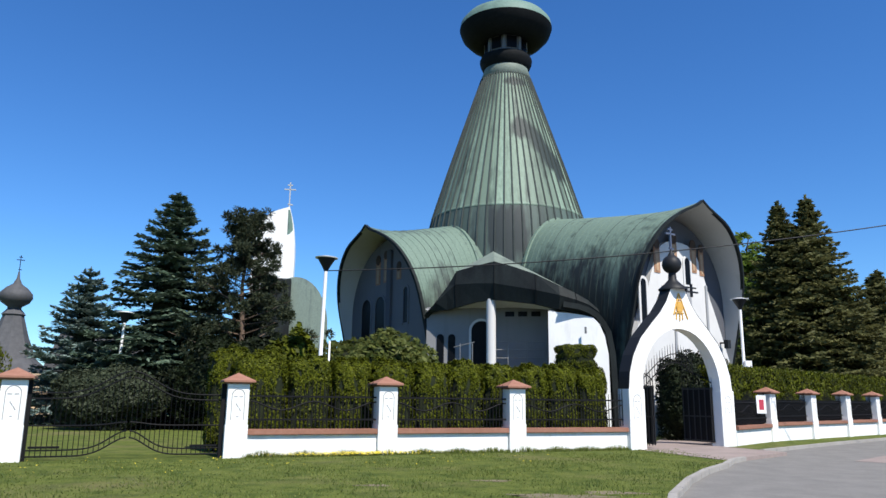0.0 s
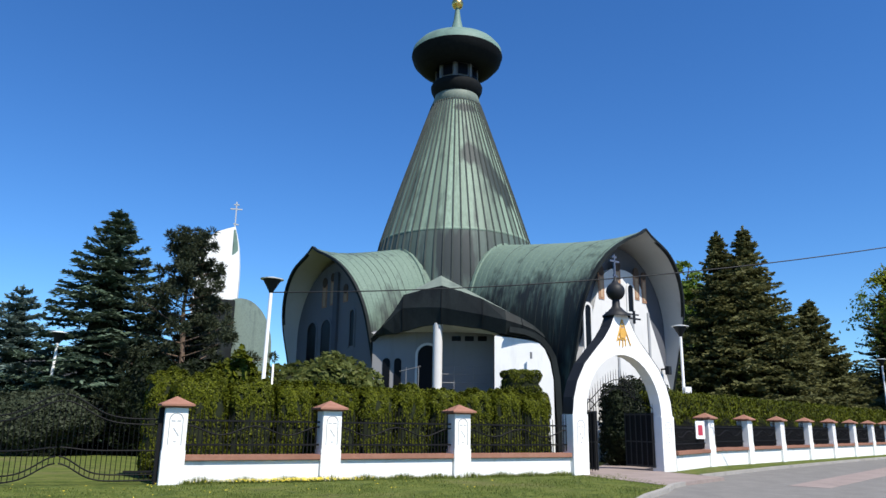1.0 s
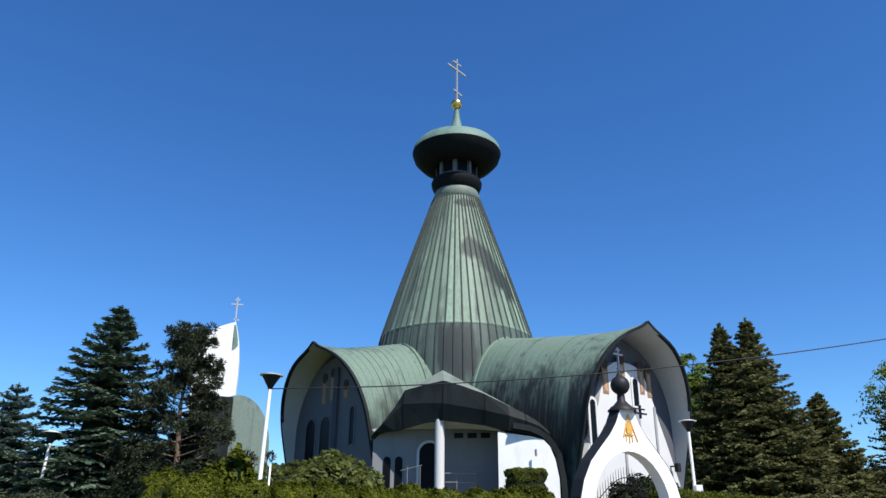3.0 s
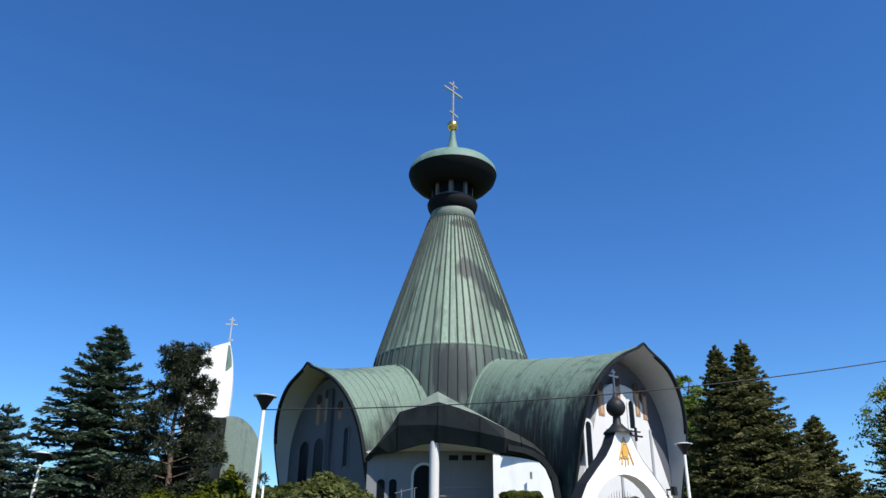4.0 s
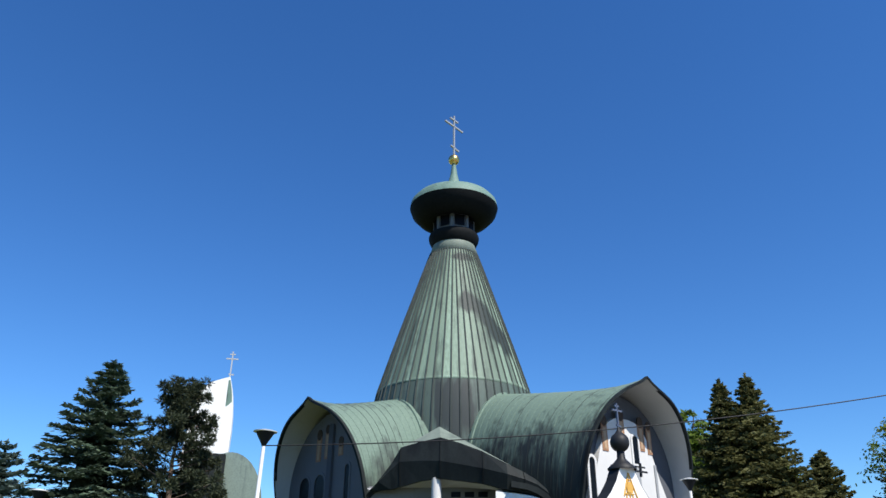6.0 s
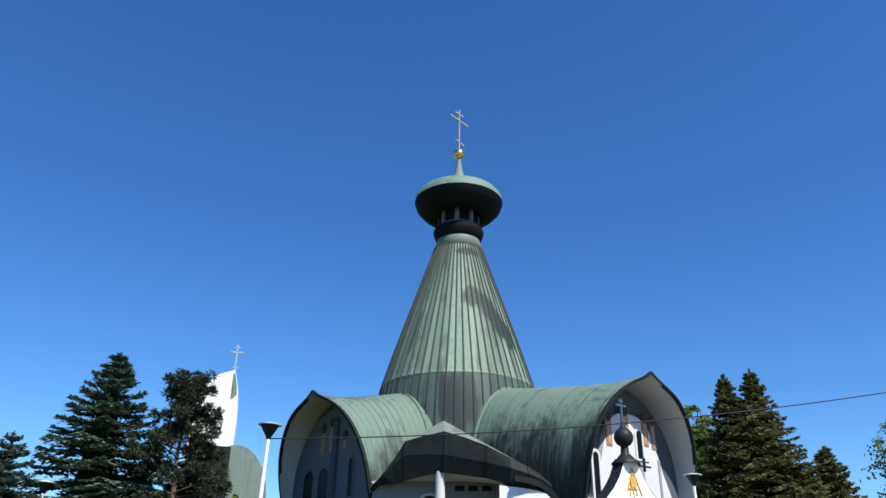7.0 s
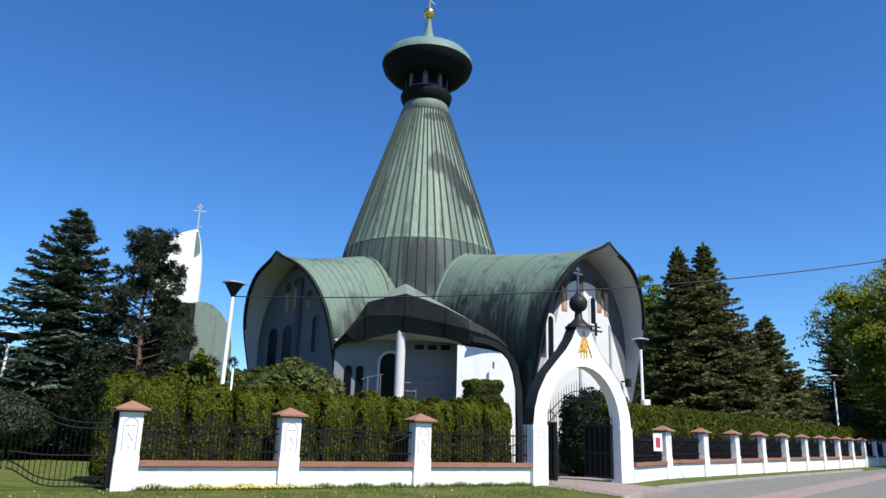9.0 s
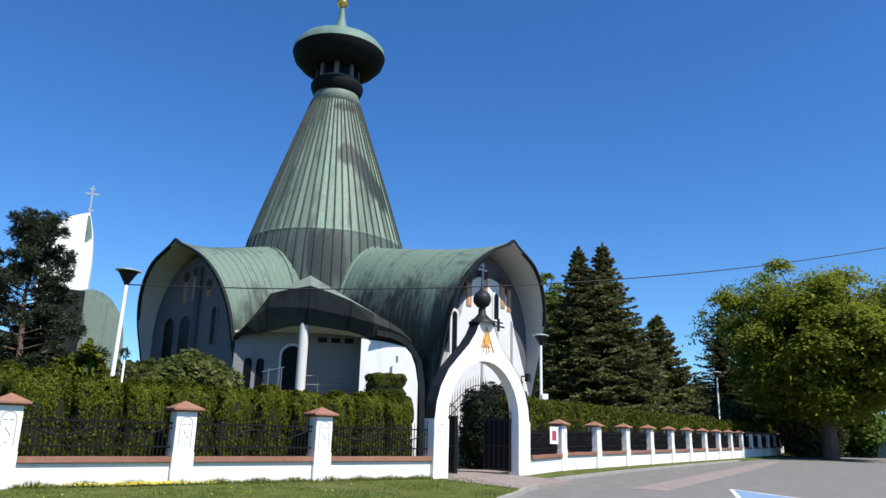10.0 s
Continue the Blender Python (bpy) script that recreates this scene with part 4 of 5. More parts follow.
conifer("fir", "tall dark fir with broad foot behind the hedge", (28.6, 55.2), 17.6, 6.7, DARK_FIR, 13, 0.12, 69, 16, 0.42, 0.02, 0.96, 0.24, 0.2, 0.4, 0.24, 1.6, 0.02)
conifer("fir", "dark fir with broad foot behind the hedge", (35.3, 58.1), 12.2, 5.6, DARK_FIR, 17, 0.12, 51, 14, 0.42, 0.02, 0.9, 0.24, 0.2, 0.4, 0.24, 1.6, 0.02)
conifer("fir", "dark fir further along the hedge", (41.0, 67.0), 9.2, 5.0, DARK_FIR, 19, 0.12, 39, 13, 0.46, 0.02, 0.8, 0.24, 0.2, 0.4, 0.26, 1.6, 0.02)
conifer("spruce", "dark layered spruce further along the hedge", (52.6, 73.2), 16.0, 6.2, DARK_FIR, 23, 0.10, 30, 10, 0.5, 0.02, 0.85, 0.26, 0.2, 0.34, 0.28)
broadleaf("lime_tree", "large spreading green broadleaf tree by the road", (51.8, 57.0), 18.2, 9.3, 29, 46, 3000, 0.27, 0.27, 0.75, LIME, 0.62)
broadleaf("maple_tree", "sparse grey-green tree behind the large lime", (60.5, 79.5), 22.6, 5.5, 41, 26, 420, 0.32, 0.3, 0.35, None, 0.9)
broadleaf("maple_tree", "green broadleaf tree behind the church", (28.6, 69.3), 18.6, 4.5, 31, 26, 1100, 0.35, 0.2, 0.4, None, 0.7)
broadleaf("maple_tree", "broadleaf tree at the end of the road", (66.0, 74.0), 15.5, 8.5, 33, 34, 1500, 0.45, 0.05, 0.5, None, 0.8)
broadleaf("maple_tree", "broadleaf tree at the end of the road", (80.0, 62.0), 15.0, 8.5, 35, 34, 1500, 0.45, 0.05, 0.5, None, 0.8)
broadleaf("birch_tree", "slender light-leaved tree behind the firs", (43.5, 84.0), 18.0, 5.0, 37, 26, 700, 0.4, 0.25, 0.3, None, 0.7)

def clipped_thuja(label, place, radii, top, seed, count=36000, turn=23.8, group="hedge shrubs", foot=0.0):
    """A clipped thuja: close upright scale sprays over a rounded block, with a soft trimmed top and flank hollows that
    show the shade-coloured core.
    """
    rng = np.random.default_rng(seed)
    s = thing("thuja_shrub", label, "hedge", pose(place[0], place[1], 0, 0, 0, turn), group)
    mid, half = (top + foot) / 2, (top - foot) / 2
    d = rng.normal(0, 1, (count, 3)) * (1.0, 1.0, 1.1)
    d /= np.linalg.norm(d, axis=1, keepdims=True)
    p = d * ((np.abs(d) ** 4.2).sum(1) ** (-1 / 4.2))[:, None]
    p[:, 2] = np.sign(p[:, 2]) * np.abs(p[:, 2]) ** 0.62  # flat trimmed top
    nrm = np.sign(p) * np.abs(p) ** (4, 4, 8) + 0.001
    nrm /= np.linalg.norm(nrm, axis=1, keepdims=True)
    lump = 0.05 * np.sin(p[:, 0] * 4 + seed) * np.sin(p[:, 2] * 5 + seed * 1.7) + 0.035 * np.sin(p[:, 0] * 11 + p[:, 2] * 7) + 0.03 * np.sin(p[:, 1] * 9 + seed)
    hollow = np.clip(np.sin(p[:, 0] * 8 + 1.3 * np.sin(p[:, 2] * 4 + seed)) * np.sin(p[:, 2] * 5.5 + seed) - 0.2, 0, 1) * (p[:, 2] < 0.78)
    c = p * (1 + lump - 0.2 * hollow - 0.07 * rng.random(count))[:, None] * (radii[0], radii[1], half)
    keep = rng.random(count) > 0.9 * hollow + 0.42 * (p[:, 2] < 0.6)
    c, nrm, crest = c[keep] + (0, 0, mid), nrm[keep], p[keep][:, 2] > 0.66
    v0, f0 = cards(rng, c[crest], nrm[crest], 0.045, 0.4, 1.6)
    v1, f1 = cards(rng, c[~crest], nrm[~crest] + (0, 0, 0.25), 0.045, 0.7, 2.2, 1.1)
    v, f = np.concatenate([v0, v1]), np.concatenate([f0, f1 + len(v0)])
    arrays("foliage", v, f, THUJA, s)
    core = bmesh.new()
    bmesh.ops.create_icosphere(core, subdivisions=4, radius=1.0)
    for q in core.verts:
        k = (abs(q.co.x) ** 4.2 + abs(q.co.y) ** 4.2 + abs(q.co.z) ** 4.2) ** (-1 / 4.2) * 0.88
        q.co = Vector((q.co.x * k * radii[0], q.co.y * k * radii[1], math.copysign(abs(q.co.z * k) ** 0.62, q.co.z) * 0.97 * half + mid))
    part("inner_shade", core, INNER_SHADE, s, "solid dark core painted as the inner shade", smooth=True)
    part("stem", tube([(0, 0, -0.05), (0, 0, top * 0.85)], 0.06, 6), BARK, s)
    return s


# widths of the clipped blocks along the fence, with the wider gap by the lamp
along = 0.1
for k, wide in enumerate((1.5, 1.25, 0.06, 1.14, 1.36, 1.2, 1.12, 1.18, 1.16, 1.2, 1.15)):
    mid = along + wide / 2
    along += wide
    if k == 2:
        continue
    q = FENCE_A + FENCE_DIR * (mid - 0.1) + Vector((-0.404, 0.9148)) * 1.3
    clipped_thuja("rounded clipped thuja in the yellow-green hedge", (q.x, q.y), (wide / 2 + 0.012, 0.60, 1), 2.63 + 0.05 * math.sin(k * 2.3), 40 + k)
for x, y, r in ((-6.15, 21.3, 0.60), (-5.2, 21.7, 0.6)):
    clipped_thuja("second row of clipped thuja behind the hedge", (x, y), (r, 0.6, 1), 2.9, 60 + int(r * 100))
rng = np.random.default_rng(90)
hedge = thing("trimmed_hedge", "long flat-topped trimmed thuja hedge behind the fence", "hedge", frame_at(ROW_A - ROW_DIR * 1.7 + Vector((-ROW_DIR.y, ROW_DIR.x)) * 1.35, ROW_DIR))
L = 64.0
pts, nr = [], []
for (o, eu, ev, nm, n) in (((0, -0.5, 0), (L, 0, 0), (0, 0, 2.95), (0, -1, 0.1), 60000), ((0, -0.5, 2.95), (L, 0, 0), (0, 1.1, 0), (0, 0, 1), 20000), ((0, -0.5, 0), (0, 1.1, 0), (0, 0, 2.95), (-1, 0, 0), 1200)):
    r = rng.random((n, 2))
    p = np.array(o) + r[:, :1] * np.array(eu, float) + r[:, 1:] * np.array(ev, float)
    p += rng.normal(0, 0.06, p.shape) + np.array([0, 0, 0.06]) * np.sin(p[:, :1] * 2.1)
    pts.append(p)
    nr.append(np.tile(np.array(nm, float), (n, 1)))
v, f = cards(rng, np.concatenate(pts), np.concatenate(nr), 0.085, 0.6, 2.0, 1.2)
arrays("foliage", v, f, THUJA, hedge)
part("inner_shade", block(0.1, L - 0.1, -0.42, 0.5, 0, 2.85), INNER_SHADE, hedge)
shrub("rhododendron", "large glossy rhododendron bush beside the church", "bush", (-2.6, 29.5), (2.8, 1.6, 2.0), 2.05, RHODO, 61, 10000, 0.19, 2.0)

# ---- drive gate ----
drive = thing("drive_gate", "low black wrought iron double drive gate with curved rails", "gate", frame_at(FENCE_A - FENCE_DIR * 2.53, FENCE_DIR))


def swell(x, low, high, width):
    return low + (high - low) * math.exp(-(x / width) ** 2)


for side in (-1, 1):
    leaf = new("leaf")
    leaf.parent = drive
    xs = [side * (0.03 + 2.15 * k / 24) for k in range(25)]
    for low, high, width in ((0.10, 0.52, 0.55), (0.24, 0.68, 0.55), (0.80, 0.88, 0.5), (1.42, 1.95, 0.75), (1.55, 2.1, 0.75)):
        part("rail", tube([(x, 0, swell(x, low, high, width)) for x in xs], 0.018, 5), IRON, leaf)
    for k in range(20):
        x = side * (0.06 + 2.1 * k / 19)
        part("bar", tube([(x, 0, swell(x, 0.08, 0.5, 0.55)), (x, 0, swell(x, 1.5, 2.05, 0.75)), (x, 0, swell(x, 1.72, 2.27, 0.75))], 0.0095, 4, None, 0.4), IRON, leaf)
    part("lock_plate", block(min(side * 1.45, side * 2.1), max(side * 1.45, side * 2.1), -0.03, 0.03, 0.28, 0.33), IRON, leaf)
    part("hinge_post", block(side * 2.2 - 0.06, side * 2.2 + 0.06, -0.06, 0.06, -0.05, 1.85), IRON, drive)


# ---- lamps ----
def street_lamp(place, h, lean=(0, 0), label="white steel lamp post with inverted cone lantern and flat cap"):
    p = thing("street_lamp", label, "street lamp", pose(place[0], place[1], 0, lean[0], lean[1], 0), "lamp posts")
    part("pole", lathe([(0.11, -0.05), (0.11, 1.6), (0.075, 1.7), (0.065, h - 0.55)], 12), GALVANISED, p, smooth=True)
    part("lantern", lathe([(0.07, h - 0.58), (0.1, h - 0.5), (0.32, h - 0.12), (0.34, h - 0.08)], 20), DARK_METAL, p, "dark inverted cone lantern", smooth=True)
    part("cap", lathe([(0.0, h), (0.2, h - 0.01), (0.43, h - 0.06), (0.42, h - 0.09), (0.0, h - 0.08)], 24), GALVANISED, p, "flat pale cap")
    return p


street_lamp((-4.47, 26.6), 6.72, (0, 1.0))
street_lamp((-16.1, 36.3), 5.68, (0, 2.0))
lamp_r = street_lamp((14.5, 35.1), 6.55)
part("switch_box", block(-0.02, 0.3, -0.22, -0.08, 3.1, 3.5, 0.01), GALVANISED, lamp_r, "small white switch box")
street_lamp((40.45, 57.1), 7.35)

# overhead cable from the lamp across the gate
A, B = Vector((-4.35, 26.65, 6.17)), Vector((27.7, 26.0, 10.2))
cable = [A + (B - A) * s - Vector((0, 0, 4 * 0.8 * s * (1 - s))) for s in [k / 24 for k in range(29)]]
tagged(part("cable", tube(cable, 0.022, 5), DARK_METAL), "thin sagging black overhead cable", "cable")

# ---- iron work in the arched gate ----
for side, turn in ((-1, 70), (1, -98)):
    hinge = new("gate_leaf")
    hinge.parent = gate
    hinge.matrix_basis = pose(side * (1.9 if side > 0 else 1.15), 0.1, 0, 0, 0, turn)
    w = -side * 1.5
    a, b = min(0, w), max(0, w)
    part("sheet", block(a, b, -0.02, 0.02, 0.12, 2.05), IRON, hinge, "black sheet iron panel")
    for k in range(11):
        x = w * k / 10
        part("bar", tube([(x, 0, 2.05), (x, 0, 2.25 + 0.55 * k / 10), (x, 0, 2.42 + 0.55 * k / 10)], 0.014, 4, None, 0.3), IRON, hinge)
    for k in range(6):
        x = w * (0.03 + 0.94 * k / 5)
        part("rib", block(x - 0.02, x + 0.02, -0.045, 0.045, 0.12, 2.06), STEEL_DARK, hinge)
    for z in (0.14, 1.0, 1.98):
        part("cross_rail", block(a, b, -0.04, 0.04, z, z + 0.05), STEEL_DARK, hinge)
    part("rail", tube([(w * k / 10, 0, 2.2 + 0.55 * (k / 10) ** 0.7) for k in range(11)], 0.018, 5), IRON, hinge)
grille = new("grille")
grille.parent = gate
for k in range(21):
    x = -1.9 + 2.75 * k / 20
    z = 2.15 + 1.0 * math.sin(min(1, (x + 1.9) / 1.9) * math.pi / 2) ** 1.3 - (0.5 * max(0, x) ** 2)
    foot = 0.1 if x < -1.2 else z - 0.32
    part("spear", tube([(x, 0.05, foot), (x, 0.05, z + 0.2), (x, 0.05, z + 0.38)], 0.02, 4, None, 0.25), IRON, grille)
for dz in (-0.28, 0.02):
    pts = []
    for k in range(29):
        x = -1.9 + 2.75 * k / 28
        pts.append((x, 0.05, dz + 2.15 + 1.0 * math.sin(min(1, (x + 1.9) / 1.9) * math.pi / 2) ** 1.3 - (0.5 * max(0, x) ** 2)))
    part("rail", tube(pts, 0.018, 5), IRON, grille)
bracket = new("bracket")
bracket.parent = gate
part("arm", block(0.35, 1.3, -0.05, 0.0, 5.40, 5.46), DARK_METAL, bracket)
part("arm", block(0.55, 1.2, -0.05, 0.0, 5.56, 5.61), DARK_METAL, bracket)
part("stem", block(0.92, 0.99, -0.06, 0.01, 5.25, 5.72), DARK_METAL, bracket)

# notice board on the railing
board = thing("notice_board", "white notice board with a red poster on the railing", "sign", frame_at((12.66, 29.3), (0.95, 0.25)))
WHITE_BOARD, RED_POSTER = material("board_white", (0.8, 0.8, 0.8), 0.5), material("poster_red", (0.42, 0.04, 0.07), 0.6)
part("panel", block(-0.22, 0.22, -0.03, 0.0, 1.12, 1.82, 0.004), WHITE_BOARD, board)
part("poster", block(-0.11, 0.11, -0.036, -0.0305, 1.26, 1.66), RED_POSTER, board, "plain dark red poster")
part("clamp", block(-0.03, 0.03, 0.0, 0.24, 1.5, 1.55), IRON, board)

# ---- shrubs round the church ----
clipped_thuja("clipped round thuja beside the porch", (5.16, 28.3), (0.74, 0.74, 1), 3.64, 71, 16000, 0.0, "", 2.55)
shrub("thuja_bush", "thuja bush behind the gate, its shade painted near black", "bush", (9.8, 30.5), (0.88, 0.88, 1.75), 1.6, SHADED_NEEDLES, 72, 9000, 0.09, 2.6)
shrub("thuja_bush", "thuja bush behind the gate, its shade painted near black", "bush", (11.3, 32.0), (1.2, 1.2, 2.0), 1.8, SHADED_NEEDLES, 73, 9000, 0.09, 2.6)
shrub("thuja_bush", "yellow-green thuja beside the drive pillar", "bush", (-12.6, 18.9), (1.2, 1.0, 1.7), 1.5, THUJA, 75, 14000, 0.06, 2.6, "", 0.0, 1.5)
shrub("juniper", "weeping yellow-green juniper by the pine", "bush", (-5.9, 29.0), (1.1, 1.0, 2.1), 2.0, THUJA, 76, 4000, 0.2, 2.0)
shrub("dwarf_pine", "low spreading olive green pine on the lawn", "bush", (-15.2, 33.6), (2.5, 1.5, 1.45), 1.35, PINE, 77, 16000, 0.12, 2.0)
# added bush in place of the pine's dark lower boughs
shrub("dark_bush", "large dark bush standing in for the pine's lower boughs", "bush", (-9.9, 34.6), (2.6, 1.6, 2.1), 2.2, SHADED_NEEDLES, 78, 14000, 0.14, 2.2)

# ---- buildings behind ----
bell = thing("bell_tower", "white curved bell tower with a cross among the trees", "tower", pose(-15.6, 68.5, 0, 0, 0, 8))
front = [(-3.0, 0.0), (-2.8, 8.0), (-2.6, 14.0), (-2.3, 17.3), (-2.12, 18.0), (-1.7, 18.5), (-1.2, 18.86), (-0.7, 19.12), (-0.2, 19.32), (0.3, 19.5), (0.62, 19.58), (0.8, 18.97), (1.0, 18.1), (1.12, 17.3), (1.25, 16.0), (1.3, 14.6), (1.25, 11.0), (1.1, 0.0)]
part("shell", panel(front, -0.9, 0.7), FENCE_WHITE, bell, "white rendered shell with slanting top")
part("recess", panel([(0.5, 19.3), (0.66, 19.3), (0.82, 18.7), (0.98, 17.9), (1.04, 17.3), (0.8, 17.0), (0.52, 16.8), (0.6, 17.9)], -0.93, -0.905), PATINA_DOME, bell, "dark green louvre")
part("ball", lathe([(0.0, 19.1)] + [(0.16 * math.sin(math.pi * k / 8), 19.35 - 0.16 * math.cos(math.pi * k / 8)) for k in range(1, 8)] + [(0.0, 19.6)], 12, None, 0.5, 0), GOLD, bell)
cross(bell, pose(0.5, 0, 19.5), 2.8, SILVER, 0.4, 0.02)
hall = thing("parish_house", "parish house with green copper vault and dark walls", "building", pose(-12.95, 63.8, 0, 0, 0, 10))
n = 20
arc = [(-2.75, 0)] + [(-2.75 * math.cos(math.pi * k / n), 7.4 + 4.2 * math.sin(math.pi * k / n)) for k in range(n + 1)] + [(2.75, 0)]
part("roof", panel(arc, -3, 6), PATINA_HALL, hall, "green copper barrel roof", smooth=False)
part("wall", panel([(x * 0.93, z * 0.96) for x, z in arc], -3.3, -2.9), PATINA_HALL, hall, "green copper end wall")
part("annex", block(-2.9, -0.4, -4.2, -3.4, 0, 11.25, 0.05), OXIDE_SHEET, hall, "dark flat-roofed annex")
chapel = thing("chapel", "small chapel with dark onion dome and steep slate roof", "chapel", pose(-30.6, 51.6, 0, 0, 0, 30))
SLATE = speckled("slate", (0.06, 0.062, 0.066), (0.10, 0.10, 0.105), 3, 0.7)
OCHRE = plaster("ochre_render", (0.55, 0.40, 0.26), 0.3)
part("wall", block(-2.6, 2.6, -2.6, 2.6, 0, 3.0, 0.03), OCHRE, chapel, "ochre rendered walls")
part("roof", lathe([(3.3, 2.8), (2.9, 3.0), (1.75, 4.0), (1.1, 5.6), (0.68, 7.0), (0.78, 7.1), (0.45, 7.5)], 8), SLATE, chapel, "steep slate roof")
part("dome", lathe([(0.42, 7.4), (0.46, 7.65), (0.9, 7.95), (1.1, 8.3), (1.05, 8.62), (0.72, 9.0), (0.3, 9.3), (0.11, 9.7), (0.05, 10.2)], 24), SLATE, chapel, "dark onion dome", smooth=True)
cross(chapel, pose(0, 0, 10.1), 1.3, IRON, 0.4, 0.02)
wing = thing("village_house", "pale village house with slate roof among the trees", "house", pose(-29.5, 56.5, 0, 0, 0, 25))
part("wall", block(-0.5, 7.0, -3, 3, 0, 3.2, 0.03), WHITE, wing)
part("roof", panel([(-1.0, 3.1), (7.5, 3.1), (6.5, 6.0), (0.0, 6.0)], -3.3, 3.3), SLATE, wing)
shed = thing("outbuilding", "low white outbuilding with small arched windows and red roof", "building", pose(77.5, 68.4, 0, 0, 0, -43.8))
part("wall", block(-9, 9, -3, 3, -0.14, 2.7, 0.03), WHITE, shed)
part("roof", panel([(-9.3, 2.7), (9.3, 2.7), (8.8, 4.3), (-6.0, 4.3)], -3.3, 3.3), TERRACOTTA, shed, "red tiled roof")
for x in (-8.2, -6.7, -4.6, -2.8):
    part("window", panel(arched(x, 0.62, 1.2, 2.25), -3.03, -2.9), IRON, shed, "small dark arched window")

# ---- ground details ----
stripe = part("road_band", slab([(11.9, 21.6), (23.5, 33.6), (40.0, 50.4), (40.4, 49.6), (24.3, 32.6), (12.7, 20.8)], -0.089, -0.084), PAVER)
tagged(stripe, "reddish paved band across the grey road", "road band", kind="structure")
kerb_a = [Vector((x, y, -0.02)) for x, y in KERB_LINE[2:] + [(8.6, 21.3)]]
kerb_b = [Vector((x, y, -0.02)) for x, y in KERB_FAR]


def kerb_line(points, label):
    """Kerbstones of a metre along a line, each its own piece."""
    line = thing("kerb", label, "kerb", kind="structure")
    for a, b in zip(points, points[1:]):
        d = (b - a)
        n = max(1, round(d.length / 1.0))
        for k in range(n):
            m = frame_at(a + d * k / n, d)
            part("kerbstone", block(0.004, d.length / n - 0.004, -0.075, 0.075, -0.13, 0.025, 0.012, m), KERB, line)


kerb_line(kerb_a, "curved worn concrete kerb round the lawn")
kerb_line(kerb_b[:5], "concrete kerb along the fence verge")

# grass blades and flowers on the near lawn
rng = np.random.default_rng(5)
n = 60000
x = rng.uniform(-13, 11, n)
y = rng.uniform(9.0, 26, n)
fence_y = 19.18 + (x + 5.30) * 0.4416
edge = np.interp(y, [q[1] for q in KERB_LINE[2:]], [q[0] for q in KERB_LINE[2:]])
keep = (y < fence_y - 0.3) & (x < edge - 0.12)
x, y = x[keep], y[keep]
n = len(x)
h = rng.uniform(0.02, 0.07, n) * (0.7 + 0.6 * np.sin(x * 1.7) * np.sin(y * 1.3))
a = rng.uniform(0, 6.28, n)
c, s_ = np.cos(a) * 0.012, np.sin(a) * 0.012
lx, ly = rng.normal(0, 0.02, n), rng.normal(0, 0.02, n)
zero = np.zeros(n)
v = np.stack([np.stack([x - c, y - s_, zero], 1), np.stack([x + c, y + s_, zero], 1), np.stack([x + lx, y + ly, h], 1)], 1).reshape(-1, 3)
BLADE = leafy("grass_blades", (0.08, 0.12, 0.022), (0.18, 0.20, 0.058))
tagged(arrays("grass", v, np.arange(3 * n).reshape(n, 3), BLADE), "short mown grass blades on the lawn", "grass", kind="stuff")
n = 900
x = np.concatenate([rng.normal(-2.3, 0.9, 800), rng.uniform(-12, 3, 100)])
y = 19.18 + (x + 5.30) * 0.4416 - 0.28 - np.abs(rng.normal(0, 0.16, n)) - np.concatenate([np.zeros(800), rng.uniform(0, 4, 100)])
p = np.stack([x, y, rng.uniform(0.05, 0.12, n)], 1)
v, f = cards(rng, p, np.tile([0, -0.3, 1.0], (n, 1)), 0.036, 0.2, 1.0)
YELLOW = material("dandelion_yellow", (0.75, 0.6, 0.05), 0.7)
tagged(arrays("dandelion", v, f, YELLOW), "yellow dandelion flowers along the wall", "flowers", kind="stuff")

# worn bare earth beside the kerb
EARTH = speckled("bare_sandy_earth", (0.15, 0.125, 0.075), (0.22, 0.185, 0.12), 9, 0.95, 0.5, 0.03)
for cx, cy, rx, ry, seed in ((1.9, 12.2, 0.75, 0.28, 1), (2.9, 12.75, 0.5, 0.2, 2), (2.5, 11.4, 0.6, 0.35, 3), (-1.2, 13.4, 0.3, 0.13, 4), (1.0, 14.4, 0.35, 0.13, 5)):
    rng = np.random.default_rng(seed)
    rim = []
    for k in range(36):
        a = 2 * math.pi * k / 36
        r = 1 + 0.22 * math.sin(3 * a + seed) + 0.14 * math.sin(7 * a + 2 * seed) + rng.normal(0, 0.07)
        rim.append((cx + rx * r * math.cos(a), cy + ry * r * math.sin(a)))
    tagged(part("bare_earth", slab(rim, -0.02, 0.006), EARTH), "worn patch of bare sandy earth in the lawn", "bare earth", kind="structure")

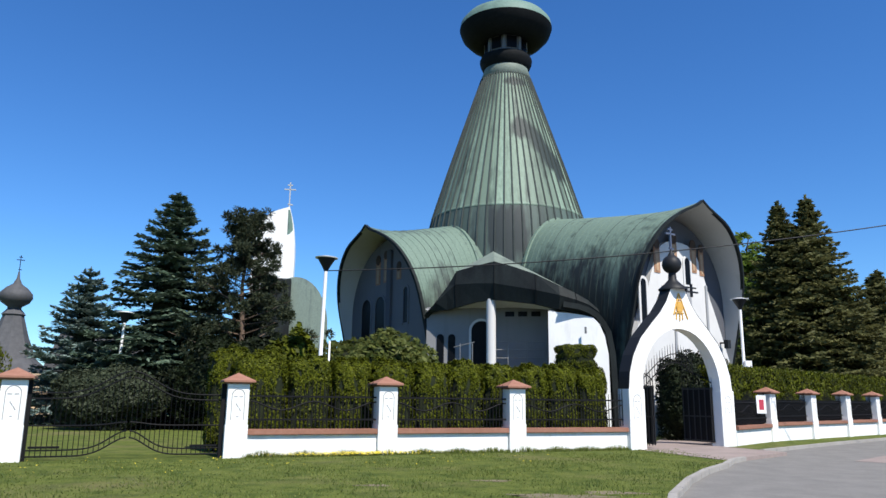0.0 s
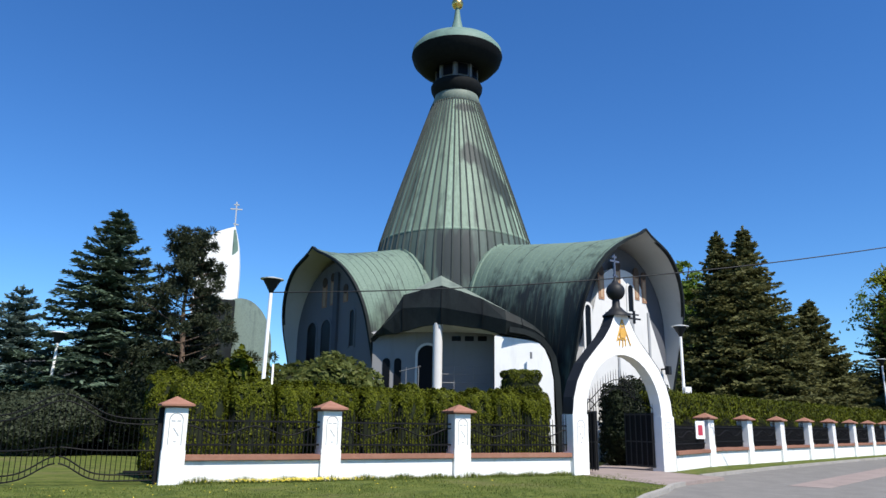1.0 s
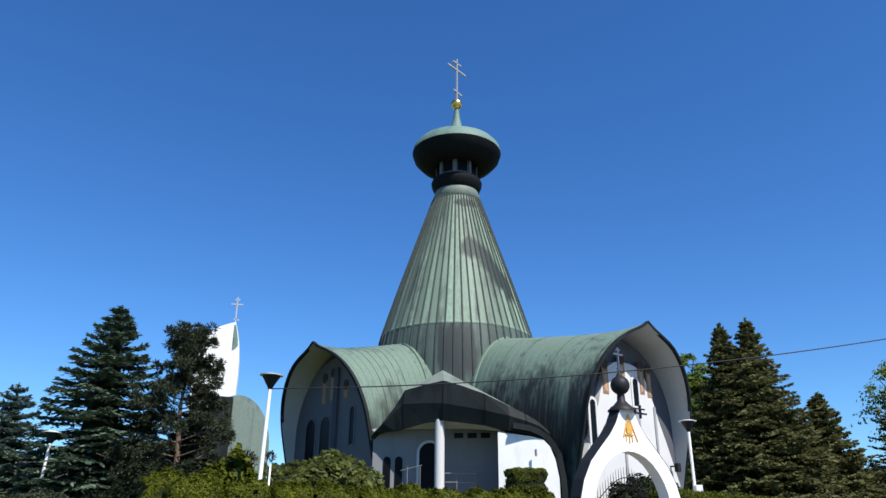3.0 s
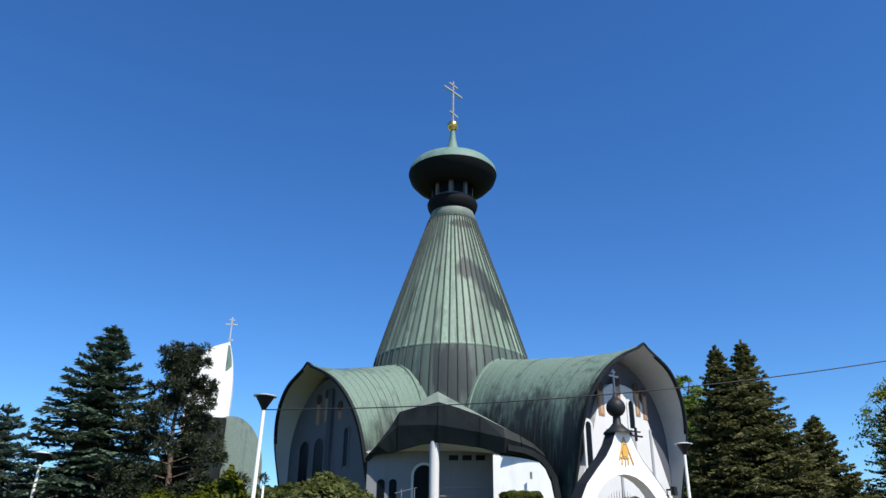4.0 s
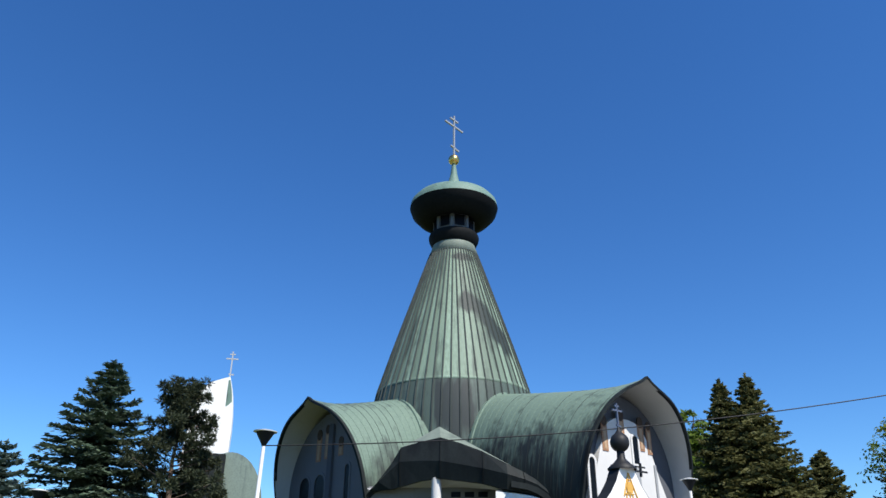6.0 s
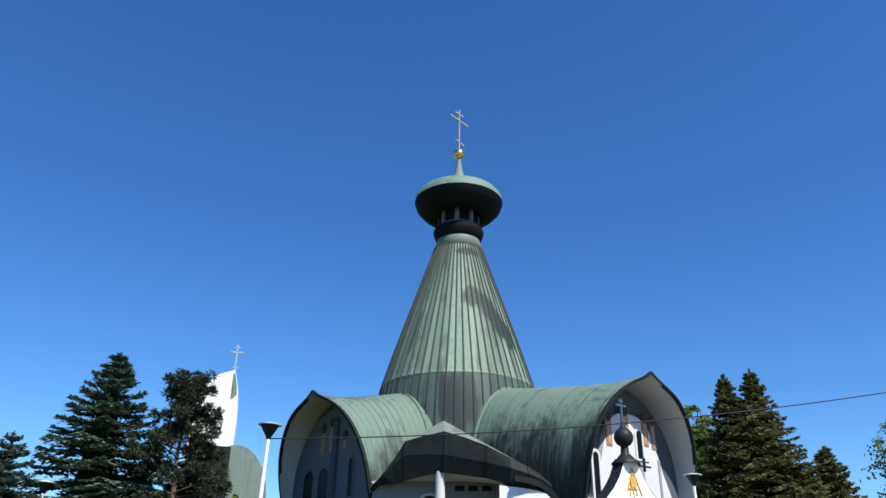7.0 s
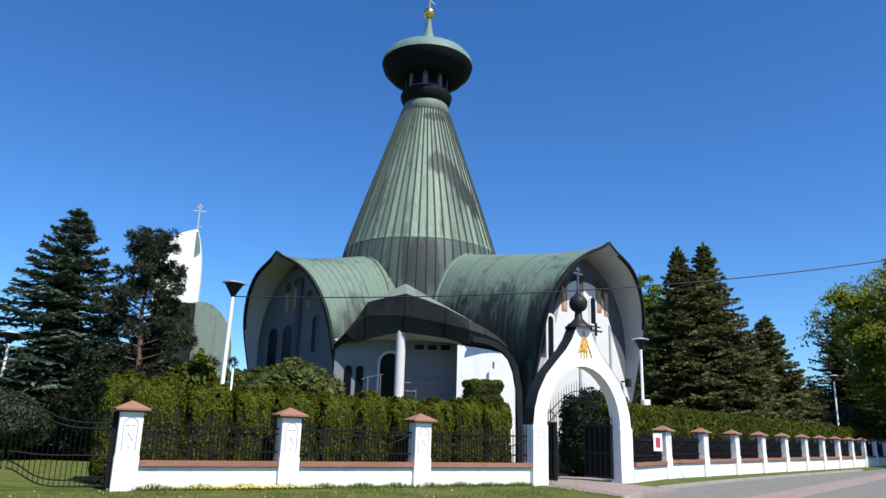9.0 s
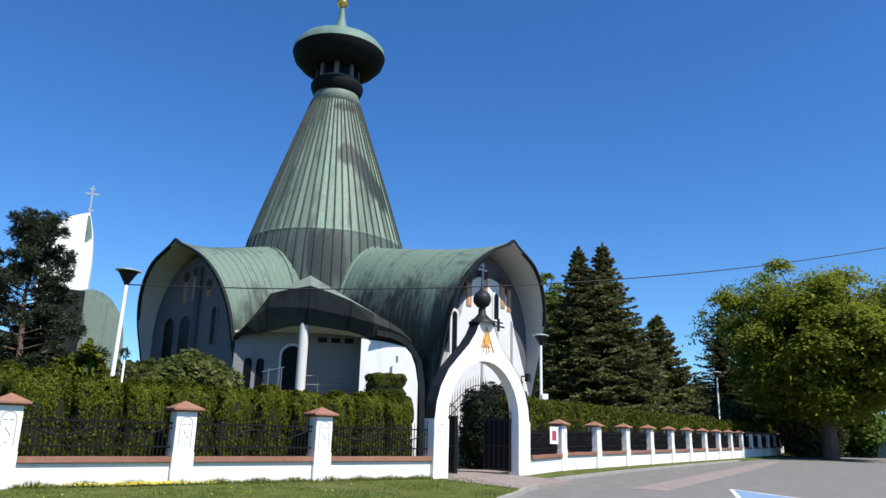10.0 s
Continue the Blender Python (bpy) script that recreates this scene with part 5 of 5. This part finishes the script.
# painted parking bay on the forecourt
BLUE_PAINT, ROAD_WHITE = speckled("blue_road_paint", (0.16, 0.27, 0.42), (0.24, 0.34, 0.48), 10, 0.9), speckled("white_road_paint", (0.55, 0.56, 0.56), (0.65, 0.66, 0.66), 10, 0.9)
bay = thing("parking_bay", "pale blue painted parking bay with white border", "road marking", kind="structure")
part("blue_field", slab([(15.5, 21.3), (15.4, 19.0), (15.3, 16.5), (12.2, 16.4), (13.5, 18.6)], -0.0895, -0.086), BLUE_PAINT, bay)
for (x0, y0), (x1, y1) in (((15.55, 21.6), (15.4, 16.6)), ((12.2, 16.4), (15.5, 21.5))):
    d = Vector((x1 - x0, y1 - y0))
    part("white_line", block(0, d.length, -0.07, 0.07, -0.0885, -0.082, 0, frame_at((x0, y0), d)), ROAD_WHITE, bay)

for k, (x, y, r, h) in enumerate(((56.0, 64.0, 3.2, 2.6), (49.5, 68.0, 3.0, 2.8), (70.0, 84.0, 4.0, 3.0), (60.5, 78.5, 4.0, 3.0), (50.0, 80.0, 4.5, 4.5), (58.0, 88.0, 5.0, 5.0), (72.0, 96.0, 6.0, 5.0))):
    shrub("roadside_bush", "dark roadside bush under the trees", "bush", (x, y), (r, r * 0.8, h), h * 0.9, DARK_FIR, 120 + k, 5000, 0.28, 2.2)
post = thing("marker_post", "thin white steel post behind the hedge", "post", pose(-3.72, 24.1, 0))
part("shaft", lathe([(0.03, -0.05), (0.03, 3.35), (0.0, 3.37)], 10), GALVANISED, post, smooth=True)

n = 5200
x = rng.uniform(-5.0, 6.0, n)
y = 19.18 + (x + 5.30) * 0.4416 - 0.22 - np.abs(rng.normal(0, 0.09, n))
h = rng.uniform(0.05, 0.2, n) * (0.6 + 0.5 * np.sin(x * 3.1) ** 2)
a = rng.uniform(0, 6.28, n)
c, s_ = np.cos(a) * 0.012, np.sin(a) * 0.012
v = np.stack([np.stack([x - c, y - s_, 0 * x], 1), np.stack([x + c, y + s_, 0 * x], 1), np.stack([x + rng.normal(0, 0.03, n), y + rng.normal(0, 0.03, n), h], 1)], 1).reshape(-1, 3)
tagged(arrays("weeds", v, np.arange(3 * n).reshape(n, 3), BLADE), "taller grass tufts along the foot of the wall", "grass", kind="stuff")
